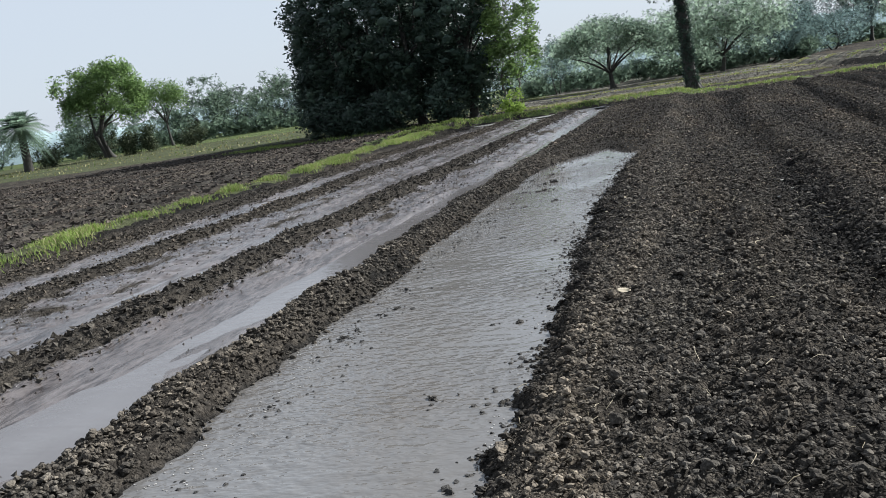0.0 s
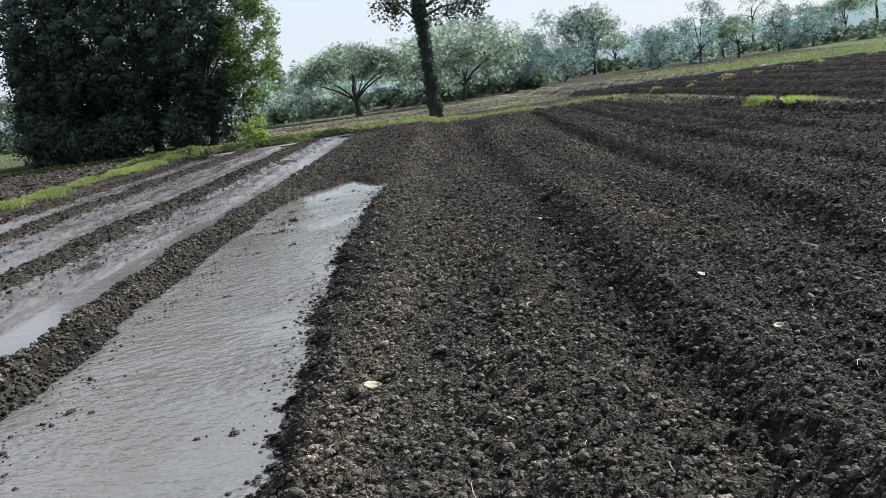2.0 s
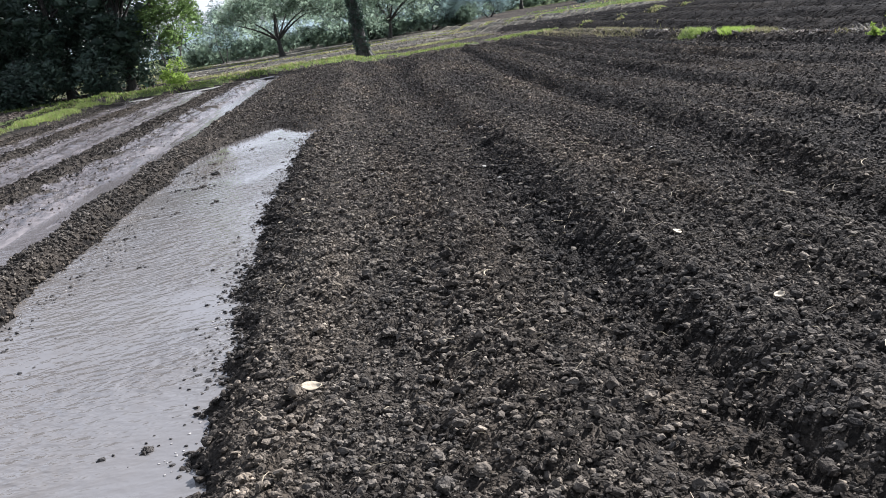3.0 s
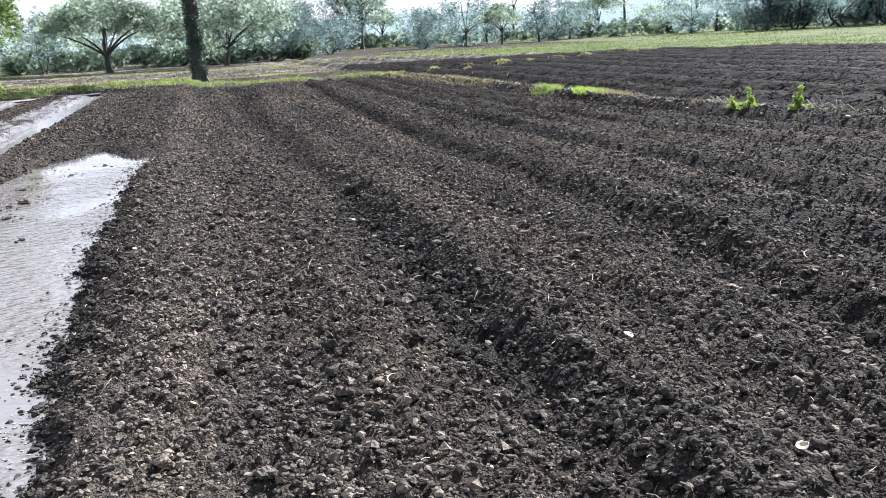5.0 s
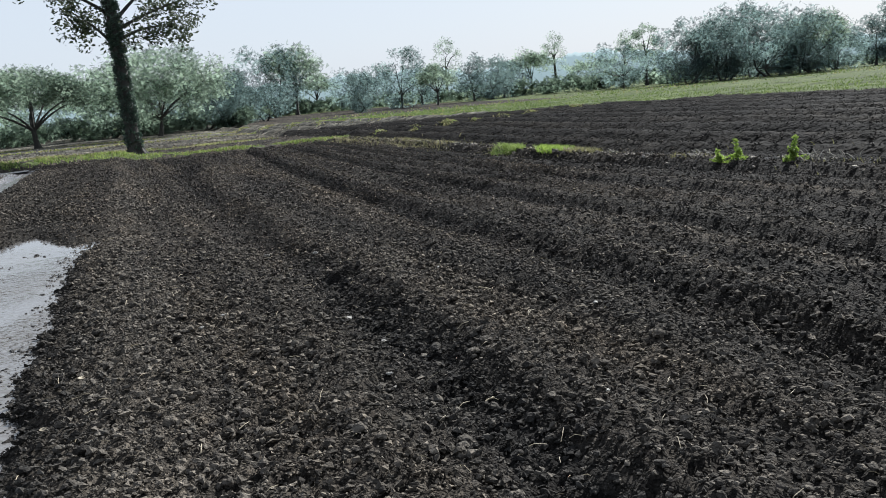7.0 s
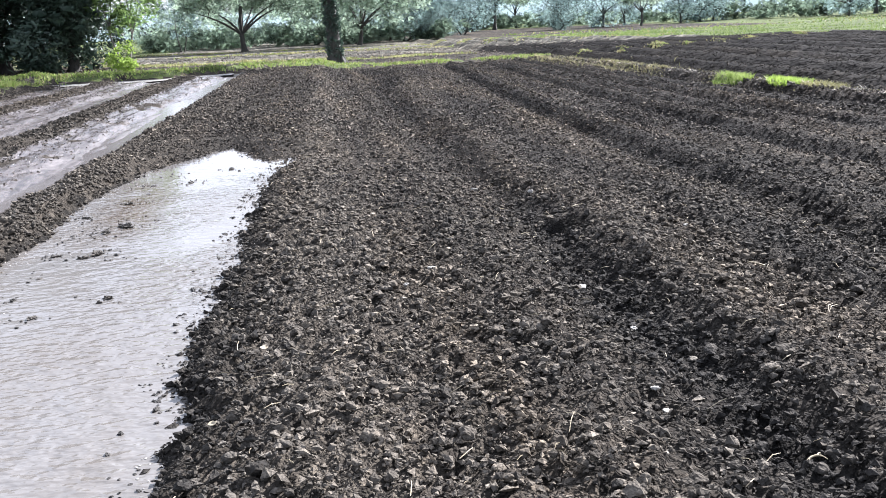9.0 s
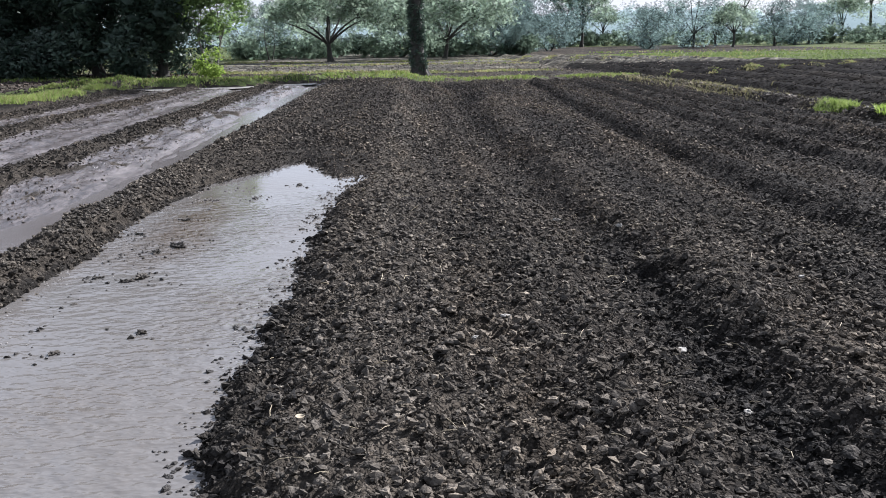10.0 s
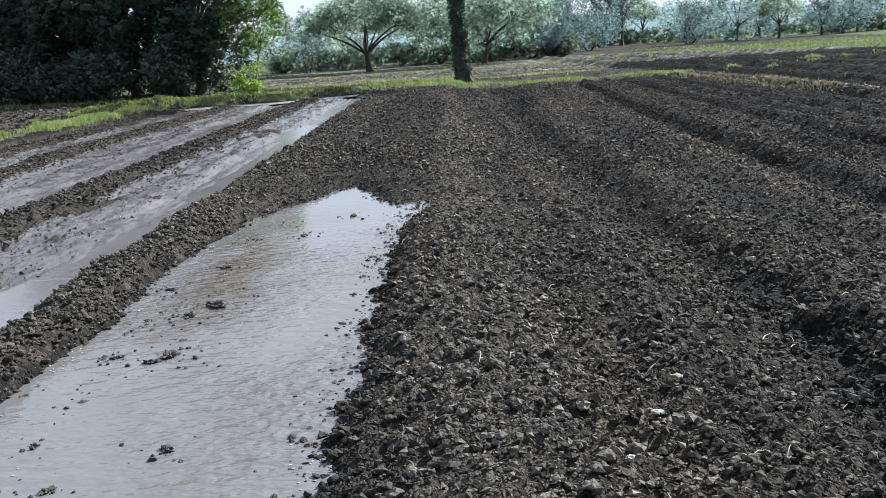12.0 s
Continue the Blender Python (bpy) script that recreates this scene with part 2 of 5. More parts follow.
def leaf_material(name, dark, mid, light, through=0.35, rough=0.55, soft=0.0, gaps=0.0, sheen=0.12):
    m, n, l, p = shader(name)
    g = n.new("ShaderNodeNewGeometry")
    c = ramp(n, l, g.outputs["Random Per Island"], [(0.0, dark), (0.5, mid), (1.0, light)])
    a = noise_node(n, l, 0.5, 3)
    s = ramp(n, l, a.outputs["Fac"], [(0.35, (0.75, 0.78, 0.75)), (0.65, (1.2, 1.18, 1.1))])
    col = mix(n, l, "MULTIPLY", c.outputs["Color"], s.outputs["Color"], 1.0)
    l.new(col, p.inputs["Base Color"])
    p.inputs["Roughness"].default_value = rough
    p.inputs["Specular IOR Level"].default_value = sheen
    t = n.new("ShaderNodeBsdfTranslucent")
    if soft:
        # leaflets of a spray face outward from it
        nm = n.new("ShaderNodeAttribute")
        nm.attribute_name = "out"
        mv = n.new("ShaderNodeMix")
        mv.data_type = "VECTOR"
        mv.inputs["Factor"].default_value = soft
        l.new(g.outputs["Normal"], mv.inputs["A"])
        l.new(nm.outputs["Vector"], mv.inputs["B"])
        unit = n.new("ShaderNodeVectorMath")
        unit.operation = "NORMALIZE"
        l.new(mv.outputs["Result"], unit.inputs[0])
        l.new(unit.outputs["Vector"], p.inputs["Normal"])
        l.new(unit.outputs["Vector"], t.inputs["Normal"])
    l.new(col, t.inputs["Color"])
    x = n.new("ShaderNodeMixShader")
    x.inputs["Fac"].default_value = through
    l.new(p.outputs["BSDF"], x.inputs[1])
    l.new(t.outputs["BSDF"], x.inputs[2])
    out = x.outputs["Shader"]
    if gaps:
        # leaflets with open air between; also pales far crowns like haze
        see = n.new("ShaderNodeBsdfTransparent")
        y = n.new("ShaderNodeMixShader")
        y.inputs["Fac"].default_value = gaps
        l.new(out, y.inputs[1])
        l.new(see.outputs["BSDF"], y.inputs[2])
        out = y.outputs["Shader"]
    l.new(out, n["Material Output"].inputs["Surface"])
    return m


LEAF_DARK = leaf_material("dark_green_leaf", (0.028, 0.052, 0.040), (0.045, 0.077, 0.058), (0.08, 0.12, 0.086), 0.25, 0.45, 0.6, sheen=0.35)
LEAF_GREEN = leaf_material("green_leaf", (0.15, 0.24, 0.085), (0.19, 0.29, 0.105), (0.24, 0.35, 0.135), 0.6, 0.8, 0.85, 0.2)
LEAF_YOUNG = leaf_material("young_green_leaf", (0.15, 0.23, 0.04), (0.21, 0.30, 0.06), (0.29, 0.38, 0.11), 0.6)
# far foliage: distance haze is painted in as pale, bluish leaf colour
LEAF_HAZED = leaf_material("haze_paled_grey_green_leaf", (0.33, 0.43, 0.34), (0.345, 0.445, 0.355), (0.36, 0.46, 0.37), 0.7, 0.95, 0.96, 0.50, 0.0)
LEAF_HAZE_BLUE = leaf_material("haze_tinted_blue_green_leaf", (0.212, 0.30, 0.298), (0.222, 0.31, 0.308), (0.232, 0.32, 0.318), 0.7, 0.95, 0.96, 0.54, 0.0)
LEAF_SCRUB = leaf_material("haze_paled_scrub_leaf", (0.17, 0.24, 0.185), (0.20, 0.27, 0.205), (0.22, 0.29, 0.225), 0.7, 0.95, 0.9, 0.35)
GRASS = leaf_material("yellow_green_grass", (0.125, 0.18, 0.045), (0.19, 0.26, 0.07), (0.28, 0.335, 0.125), 0.5)
PASTURE = leaf_material("dull_pasture_grass", (0.08, 0.118, 0.038), (0.122, 0.172, 0.055), (0.182, 0.222, 0.088), 0.45)
DRYGRASS = leaf_material("dry_pale_grass", (0.15, 0.145, 0.07), (0.23, 0.22, 0.11), (0.34, 0.31, 0.18), 0.4)


def turf_material(name, a_col, b_col, c_col):
    m, n, l, p = shader(name)
    a = noise_node(n, l, 0.22, 5, 0.65, (1.0, 2.2, 1.0))
    b = noise_node(n, l, 6.0, 4, 0.7)
    c = ramp(n, l, a.outputs["Fac"], [(0.32, a_col), (0.5, b_col), (0.7, c_col)])
    d = ramp(n, l, b.outputs["Fac"], [(0.3, (0.6, 0.62, 0.55)), (0.7, (1.25, 1.22, 1.2))])
    l.new(mix(n, l, "MULTIPLY", c.outputs["Color"], d.outputs["Color"], 1.0), p.inputs["Base Color"])
    p.inputs["Roughness"].default_value, p.inputs["Specular IOR Level"].default_value = 0.95, 0.05
    bump(n, l, p, b.outputs["Fac"], 0.8, 0.1)
    return m


TURF = turf_material("pasture_turf", (0.028, 0.032, 0.019), (0.068, 0.088, 0.036), (0.115, 0.14, 0.056))


STUBBLE = turf_material("dull_stubble_turf", (0.034, 0.036, 0.024), (0.058, 0.064, 0.035), (0.085, 0.096, 0.05))


def bark_material(name, dark, pale):
    m, n, l, p = shader(name)
    a = noise_node(n, l, 5.0, 5, 0.7, (3.0, 3.0, 0.5))
    c = ramp(n, l, a.outputs["Fac"], [(0.3, dark), (0.7, pale)])
    l.new(c.outputs["Color"], p.inputs["Base Color"])
    p.inputs["Roughness"].default_value = 0.9
    bump(n, l, p, a.outputs["Fac"], 0.8, 0.05)
    return m


BARK = bark_material("grey_brown_bark", (0.018, 0.017, 0.014), (0.052, 0.048, 0.041))
BARK_PALE = bark_material("pale_grey_bark", (0.07, 0.065, 0.058), (0.17, 0.155, 0.135))


def plain_material(name, a, b, scale=30.0, rough=0.7):
    m, n, l, p = shader(name)
    t = noise_node(n, l, scale, 4)
    c = ramp(n, l, t.outputs["Fac"], [(0.3, a), (0.7, b)])
    l.new(c.outputs["Color"], p.inputs["Base Color"])
    p.inputs["Roughness"].default_value = rough
    bump(n, l, p, t.outputs["Fac"], 0.4, 0.01)
    return m


STONE = plain_material("pale_stone", (0.15, 0.14, 0.125), (0.28, 0.265, 0.235))
DRYLEAF = plain_material("dry_cream_leaf", (0.20, 0.165, 0.11), (0.39, 0.33, 0.24))
STRAW = plain_material("dry_straw", (0.20, 0.16, 0.10), (0.38, 0.32, 0.21), 60.0)
# haze over the far wood is put in as a faint blue glow
HAZE = plain_material("far_wood_haze_glow", (0.12, 0.155, 0.155), (0.18, 0.22, 0.215), 0.5, 1.0)
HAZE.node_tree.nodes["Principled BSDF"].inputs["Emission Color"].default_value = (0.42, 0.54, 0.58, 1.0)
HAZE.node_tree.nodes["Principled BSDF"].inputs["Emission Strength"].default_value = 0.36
FOAM_GLINT = plain_material("dried_foam_and_glint", (0.17, 0.16, 0.147), (0.32, 0.308, 0.29), 60.0, 0.6)


# ---- mesh helpers ----
def array_mesh(name, verts, faces, mats=(), index=None, smooth=False):
    """A mesh from numpy arrays; all faces have the same number of corners."""
    verts = np.ascontiguousarray(verts, dtype=np.float32)
    faces = np.ascontiguousarray(faces, dtype=np.int32)
    k = faces.shape[1]
    me = bpy.data.meshes.new(name)
    me.vertices.add(len(verts))
    me.vertices.foreach_set("co", verts.ravel())
    me.loops.add(faces.size)
    me.loops.foreach_set("vertex_index", faces.ravel())
    me.polygons.add(len(faces))
    me.polygons.foreach_set("loop_start", np.arange(0, faces.size, k, dtype=np.int32))
    me.polygons.foreach_set("loop_total", np.full(len(faces), k, dtype=np.int32))
    if index is not None:
        me.polygons.foreach_set("material_index", np.ascontiguousarray(index, dtype=np.int32))
    me.polygons.foreach_set("use_smooth", np.full(len(faces), smooth))
    for m in mats:
        me.materials.append(m)
    me.update()
    me.validate()
    return me


def part(name, me, parent, label=""):
    """One mesh object under a thing or a part."""
    ob = new(name, me)
    ob.parent = parent
    return tagged(ob, label)


def hashed(ix, iy, s):
    h = (ix.astype(np.int64) * 374761393 + iy.astype(np.int64) * 668265263 + s * 974634431) & 0xFFFFFFFF
    h = ((h ^ (h >> 13)) * 1274126177) & 0xFFFFFFFF
    h = ((h ^ (h >> 16)) * 2246822519) & 0xFFFFFFFF
    return (h ^ (h >> 15)).astype(np.float64) / 4294967296.0


def vnoise(x, y, s=0):
    ix, iy = np.floor(x), np.floor(y)
    fx, fy = x - ix, y - iy
    fx, fy = fx * fx * (3 - 2 * fx), fy * fy * (3 - 2 * fy)
    a, b = hashed(ix, iy, s), hashed(ix + 1, iy, s)
    c, d = hashed(ix, iy + 1, s), hashed(ix + 1, iy + 1, s)
    return (a + (b - a) * fx) * (1 - fy) + (c + (d - c) * fx) * fy - 0.5


def fbm(x, y, s=0, octaves=4):
    v, a = 0.0, 1.0
    for i in range(octaves):
        v = v + a * vnoise(x * 2 ** i, y * 2 ** i, s + i)
        a *= 0.5
    return v


def lumps(x, y, cell, s=0):
    """Rounded lumps of uneven size, 0 to about 1 high, one in every cell."""
    x, y = x / cell, y / cell
    ix, iy = np.floor(x), np.floor(y)
    out = np.zeros_like(x)
    for dx in (-1, 0, 1):
        for dy in (-1, 0, 1):
            cx, cy = ix + dx, iy + dy
            px, py = cx + hashed(cx, cy, s), cy + hashed(cx, cy, s + 1)
            r = 0.45 + 0.5 * hashed(cx, cy, s + 2)
            q = 1 - ((x - px) ** 2 + (y - py) ** 2) / (r * r)
            out = np.maximum(out, np.sqrt(np.maximum(q, 0)) * r)
    return out


def step(a, b, v):
    t = np.clip((v - a) / (b - a), 0, 1)
    return t * t * (3 - 2 * t)


# ---- lie of the land ----
POND_Z = -0.045
FILM_Z = -0.070
RIDGES = [(-3.06, 0.27, 0.135), (-5.02, 0.44, 0.115), (-7.38, 0.42, 0.10), (-9.0, 0.45, 0.07)]
BUND_X = -9.95
FURROWS = [(-1.05, 0.03), (-0.02, 0.035), (0.98, 0.105), (1.9, 0.035), (2.85, 0.11), (3.8, 0.05), (4.75, 0.10), (5.7, 0.07), (6.65, 0.10), (7.6, 0.07), (8.5, 0.08)]


def wob(y, s, size, amount):
    return amount * 2 * fbm(y / size, y * 0 + 3.7 * s, s, 3)


def field_end(x):
    return np.interp(x, [-40, -9, -6, -2, 0, 3, 9], [38.5, 38.6, 39.2, 42.3, 43.2, 44.0, 45.6]) + 0.25 * vnoise(x / 2.5, x * 0, 71)


def bank_x(y):
    return 9.75 - 0.035 * y + 0.25 * vnoise(y / 3.0, y * 0, 72)


def pasture_x(y):
    return np.where(y < 50, 29.5 - 0.12 * (y - 40), 28.3 - 0.35 * (y - 50)) + 1.2 * vnoise(y / 7.0, y * 0, 73)


def inside_pond(x, y):
    """Above 0 inside the flooded bed, in metres from its edge."""
    left = x - (np.interp(y, [3, 5, 7, 9.2, 12.5, 14, 15.6, 17.3], [-2.60, -2.72, -2.78, -2.84, -2.82, -2.76, -2.76, -2.50]) + wob(y, 11, 0.8, 0.05) + wob(y, 12, 0.17, 0.05))
    right = (np.interp(y, [2, 4, 7, 9, 10.5, 12, 14, 17.5], [-0.98, -1.05, -1.12, -1.20, -1.28, -1.27, -1.23, -1.19]) + wob(y, 13, 0.9, 0.04) + wob(y, 14, 0.16, 0.06)) - x
    end = 17.7 + 1.4 * np.exp(-((x + 1.82) / 0.38) ** 2) - 0.5 * step(-2.2, -2.7, x) + wob(x, 15, 0.25, 0.14) - y
    return np.minimum(np.minimum(left, right), end)


def furrow_u(x, y):
    """Distance across the furrows, which fan out slightly."""
    return x - (y - 10) * np.interp(x, [0.9, 3.0, 6.0, 9.5], [0.0, 0.045, 0.03, -0.03]) + 0.13 * vnoise(y / 3.5, x / 9.0, 33)


def coarse(x, y):
    """0 to 1: where the watered beds are churned and cloddy instead of smooth."""
    s = 0.12 * vnoise(y / 1.4, x / 2.0, 85)
    lane = np.interp(y, [5, 9, 14], [-0.7, -0.4, 0.0])
    k = step(-3.78, -4.05, x + s - lane) * step(-5.4, -4.9, x) + step(-5.95, -6.25, x + s) * step(-7.3, -6.9, x)
    k = k + step(-7.6, -8.0, x) * np.clip(0.75 + 1.6 * vnoise(x / 0.7, y / 2.6, 86), 0, 1)
    return np.clip(k, 0, 1)


def land(x, y):
    """Height and kind of the ground (0 dark soil, 1 mud, 2 ploughed brown, 3 turf, 4 far soil lightened for haze, 5
    black soil darkened for shade).
    """
    x, y = np.asarray(x, float), np.asarray(y, float)
    kind = np.zeros(x.shape, int)
    rough = lumps(x, y, 0.055, 121) * 0.040 + lumps(x, y, 0.11, 21) * 0.045 + lumps(x, y, 0.23, 24) * 0.035 + 0.02 * fbm(x / 0.5, y / 0.5, 27) + 0.012 * vnoise(x / 0.022, y / 0.022, 125) - 0.03
    rough = rough * (1 - 0.4 * step(13, 22, y))
    wide = 0.03 * fbm(x / 2.5, y / 4.0, 31)
    # furrows of the dry beds
    u = furrow_u(x, y)
    corr = 0.03 * np.ones_like(x)
    for at, deep in FURROWS:
        v = (u - at) / np.where(u > at, 0.22, 0.36)
        corr = corr - deep * (0.8 + 0.5 * step(12, 24, y) + 0.5 * vnoise(y / 1.6, y * 0 + at, 35)) * np.exp(-v * v) + 0.55 * deep * np.exp(-((u - at - 0.38) / 0.24) ** 2)
    corr = corr * step(0.4, -0.4, y - field_end(x))
    z = rough + wide + corr
    z = z - 0.02 * step(-3.2, -2.9, x)
    # flooded bed
    p = inside_pond(x, y)
    bed = -0.097 + 0.022 * fbm(x / 0.35, y / 0.6, 41) + 0.012 * fbm(x / 0.07, y / 0.07, 43)
    bed = bed + 0.03 * step(0.30, 0.0, p)
    k = step(-0.26 - 0.7 * step(16.6, 18.0, y) * step(-2.9, -2.5, x), 0.03, p)
    z = z * (1 - k) + bed * k
    kind[(x < -0.7) & (x > -9.75) & (y < 44)] = 1
    # watered beds between the ridges
    wet = step(-3.15, -3.35, x) * step(-9.6, -9.1, x) * step(field_end(x) + 0.2, field_end(x) - 0.6, y)
    ruts = 0.018 * np.cos(x * 2 * math.pi / 0.31 + 2 * vnoise(y / 3, x, 44)) * step(0.0, 0.35, vnoise(x * 1.2, y / 6.0, 45) + 0.2)
    flat = -0.055 + 0.05 * fbm(x / 0.7, y / 3.0, 46) + 0.022 * fbm(x / 0.16, y / 0.8, 47) + ruts * 0.9
    flat = flat - 0.05 * np.exp(-((x + 3.75) / 0.22) ** 2) * (np.exp(-((y - 27.5) / 1.6) ** 2) + 0.6 * np.exp(-((y - 33.0) / 1.5) ** 2))
    flat = flat - 0.028 * np.exp(-((x + 3.6 - 0.5 * np.interp(y, [5, 9, 14], [-0.7, -0.4, 0.0])) / 0.26) ** 2)
    flat = flat + coarse(x, y) * (0.015 + 0.05 * lumps(x, y, 0.13, 48))
    z = z * (1 - wet) + flat * wet
    for i, (cx, half, h) in enumerate(RIDGES):
        c = cx + wob(y, 50 + i, 1.6, 0.07) + wob(y, 60 + i, 0.3, 0.03)
        q = np.clip(1 - ((x - c) / half) ** 2, 0, 1)
        hh = h * (0.8 + 0.6 * vnoise(y / 0.8, x * 0, 65 + i)) * step(field_end(x) - 0.2, field_end(x) - 2.0, y)
        if i == 0:
            hh = hh * (1 - 0.75 * step(17.2, 18.6, y))
        z = np.maximum(z, z * (1 - q) + (hh * np.sqrt(q) + rough * 0.75 - 0.03) * q)
    # bund with grass, then the rough ploughed field
    b = np.exp(-((x - BUND_X - wob(y, 74, 6.0, 0.15)) / 0.4) ** 2) * step(42, 40, y)
    z = z + 0.11 * b
    far_left = step(-10.4, -11.0, x)
    z = z * (1 - far_left) + far_left * (lumps(x, y, 0.42, 75) * 0.10 + fbm(x / 0.9, y / 0.9, 76) * 0.10)
    kind[(x < -10.45)] = 2
    kind[(b > 0.75 + 0.9 * vnoise(x / 0.3, y / 0.6, 90))] = 6
    # end of the field and what lies past it
    past = y - field_end(x)
    kind[(past > 0) & (x > -12)] = 2
    kind[(np.abs(past - 0.9) < np.where(x > 2, 0.3, 0.75) + 0.8 * vnoise(x / 1.2, y / 1.2, 88)) & (x > -14)] = 3
    kind[(np.abs(y - 58.5 + 0.35 * x) < 1.0 + 2.0 * vnoise(x / 2.0, y / 2.0, 89)) & (x > -14) & (x < 7)] = 3
    z = z + (0.10 + 0.12 * step(2.5, 0.5, x)) * np.exp(-((past - 0.7) / 0.48) ** 2) * step(-16, -12, x)
    ditch = np.clip(1.4 * np.exp(-((past + 0.6) / 0.42) ** 2), 0, 1) * step(-10.6, -10.0, x) * step(-3.6, -4.4, x)
    z = z * (1 - ditch) - 0.07 * ditch
    # right bank and the ribbed field past it
    bx = x - bank_x(y)
    onb = np.exp(-(bx / 0.55) ** 2) * step(45, 43, y)
    z = z + 0.09 * onb
    ribs = 0.36 * (0.5 + 0.5 * np.cos((x + 0.02 * y) * 2 * math.pi / 2.1 + 0.35 * vnoise(x / 3, y / 6, 36))) ** 1.4 + 0.05 * lumps(x, y, 0.40, 37) - 0.12
    rib = step(0.4, 1.2, bx) * step(pasture_x(y) + 0.5, pasture_x(y) - 0.5, x)
    z = z + rib * ribs
    kind[rib > 0.5] = 5
    past_p = x - pasture_x(y)
    kind[(past_p > 0) & (y < 95)] = 3
    z = z + (0.16 + 0.22 * fbm(x / 3.5, y / 4.5, 38)) * step(0, 1.5, past_p) * step(110, 70, y)
    # far land
    kind[(y > 62 + 3 * vnoise(x / 9, x * 0, 77)) & (past_p <= 0) & (x > -14)] = 4
    kind[(y > 96) & (x > 45)] = 3
    kind[(y > 150 + 10 * vnoise(x / 30, x * 0, 78))] = 3
    kind[(x < -14) & (y > 66 + 10 * vnoise(x / 12, y / 12, 79))] = 6
    kind[(x < -14) & (y + 0.55 * (x + 60) > 118)] = 3
    # flatten the relief where the sheet is coarse
    d = np.hypot(x, y)
    z = z * (1 - 0.85 * step(60, 140, d))
    # the land sinks away from the watered beds, lowered to fit the camera's view
    fall = 0.22 * step(7, 24, y) * step(-0.9, 0.6, x)
    fall = np.maximum(fall, 0.34 * step(2.5, 14, past))
    fall = np.maximum(fall, 0.20 * step(14, 40, y) * step(-10.6, -13.0, x))
    z = z - fall
    return z, kind


def wetness(x, y):
    """0 to 1: how muddy the ground is."""
    w = step(-3.12, -3.35, x) * step(-9.6, -8.9, x) * step(field_end(x) + 0.1, field_end(x) - 0.8, y)
    for i, (cx, half, h) in enumerate(RIDGES):
        c = cx + wob(y, 50 + i, 1.6, 0.07) + wob(y, 60 + i, 0.3, 0.03)
        w = w * (1 - step(0.05, 0.75, 1 - ((x - c) / half) ** 2))
    w = w * (1 - coarse(x, y) * np.clip(0.28 + 1.3 * vnoise(x / 0.25, y / 0.4, 87), 0, 1))
    p = inside_pond(x, y)
    return np.maximum(w, step(0.12, 0.35, p))


def dry_less_shade(x, y):
    """0 to 1: strips of the tilled bed where the turned soil has dried, less the shade painted into furrow bottoms."""
    w = 0.15 * vnoise(y / 2.2, x * 0, 141)
    d = np.exp(-((x + 0.56 + w) / 0.32) ** 2) * (0.85 + 0.6 * vnoise(x / 0.3, y / 1.2, 142)) + 0.35 * np.exp(-((x + 0.05 + w) / 0.25) ** 2)
    d = d + 0.2 * step(4.0, 1.5, x) * (0.6 + 0.8 * vnoise(furrow_u(x, y) / 0.55, y / 14.0, 144)) + 0.12 * step(-0.1, 0.3, vnoise(furrow_u(x, y) / 0.6, y / 20.0, 145)) + 0.25 * step(0.12, 0.38, vnoise(x / 0.75, y / 5.0, 143)) * step(0.3, 1.0, x)
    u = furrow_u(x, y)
    # furrow bottoms, darkened in colour to stand for shade
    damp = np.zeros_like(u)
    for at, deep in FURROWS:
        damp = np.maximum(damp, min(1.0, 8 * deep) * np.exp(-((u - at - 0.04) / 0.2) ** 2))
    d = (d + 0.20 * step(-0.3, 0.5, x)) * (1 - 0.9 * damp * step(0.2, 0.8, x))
    d = np.where(x > -2.4, d, 0.42)
    return np.clip(d, 0, 1) * (x < bank_x(y)) * (inside_pond(x, y) < -0.08) * (x > -9.6)


def axis(stops):
    """Coordinates from (start, spacing) pairs, growing evenly between them."""
    out = [stops[0][0]]
    for (a, sa), (b, sb) in zip(stops, stops[1:]):
        n = max(1, int(round((b - a) * 2 / (sa + sb))))
        t = np.linspace(0, 1, n + 1)[1:]
        r = sb / sa
        u = t if abs(r - 1) < 0.01 else (r ** t - 1) / (r - 1)
        out.extend(a + (b - a) * u)
    return np.array(out)


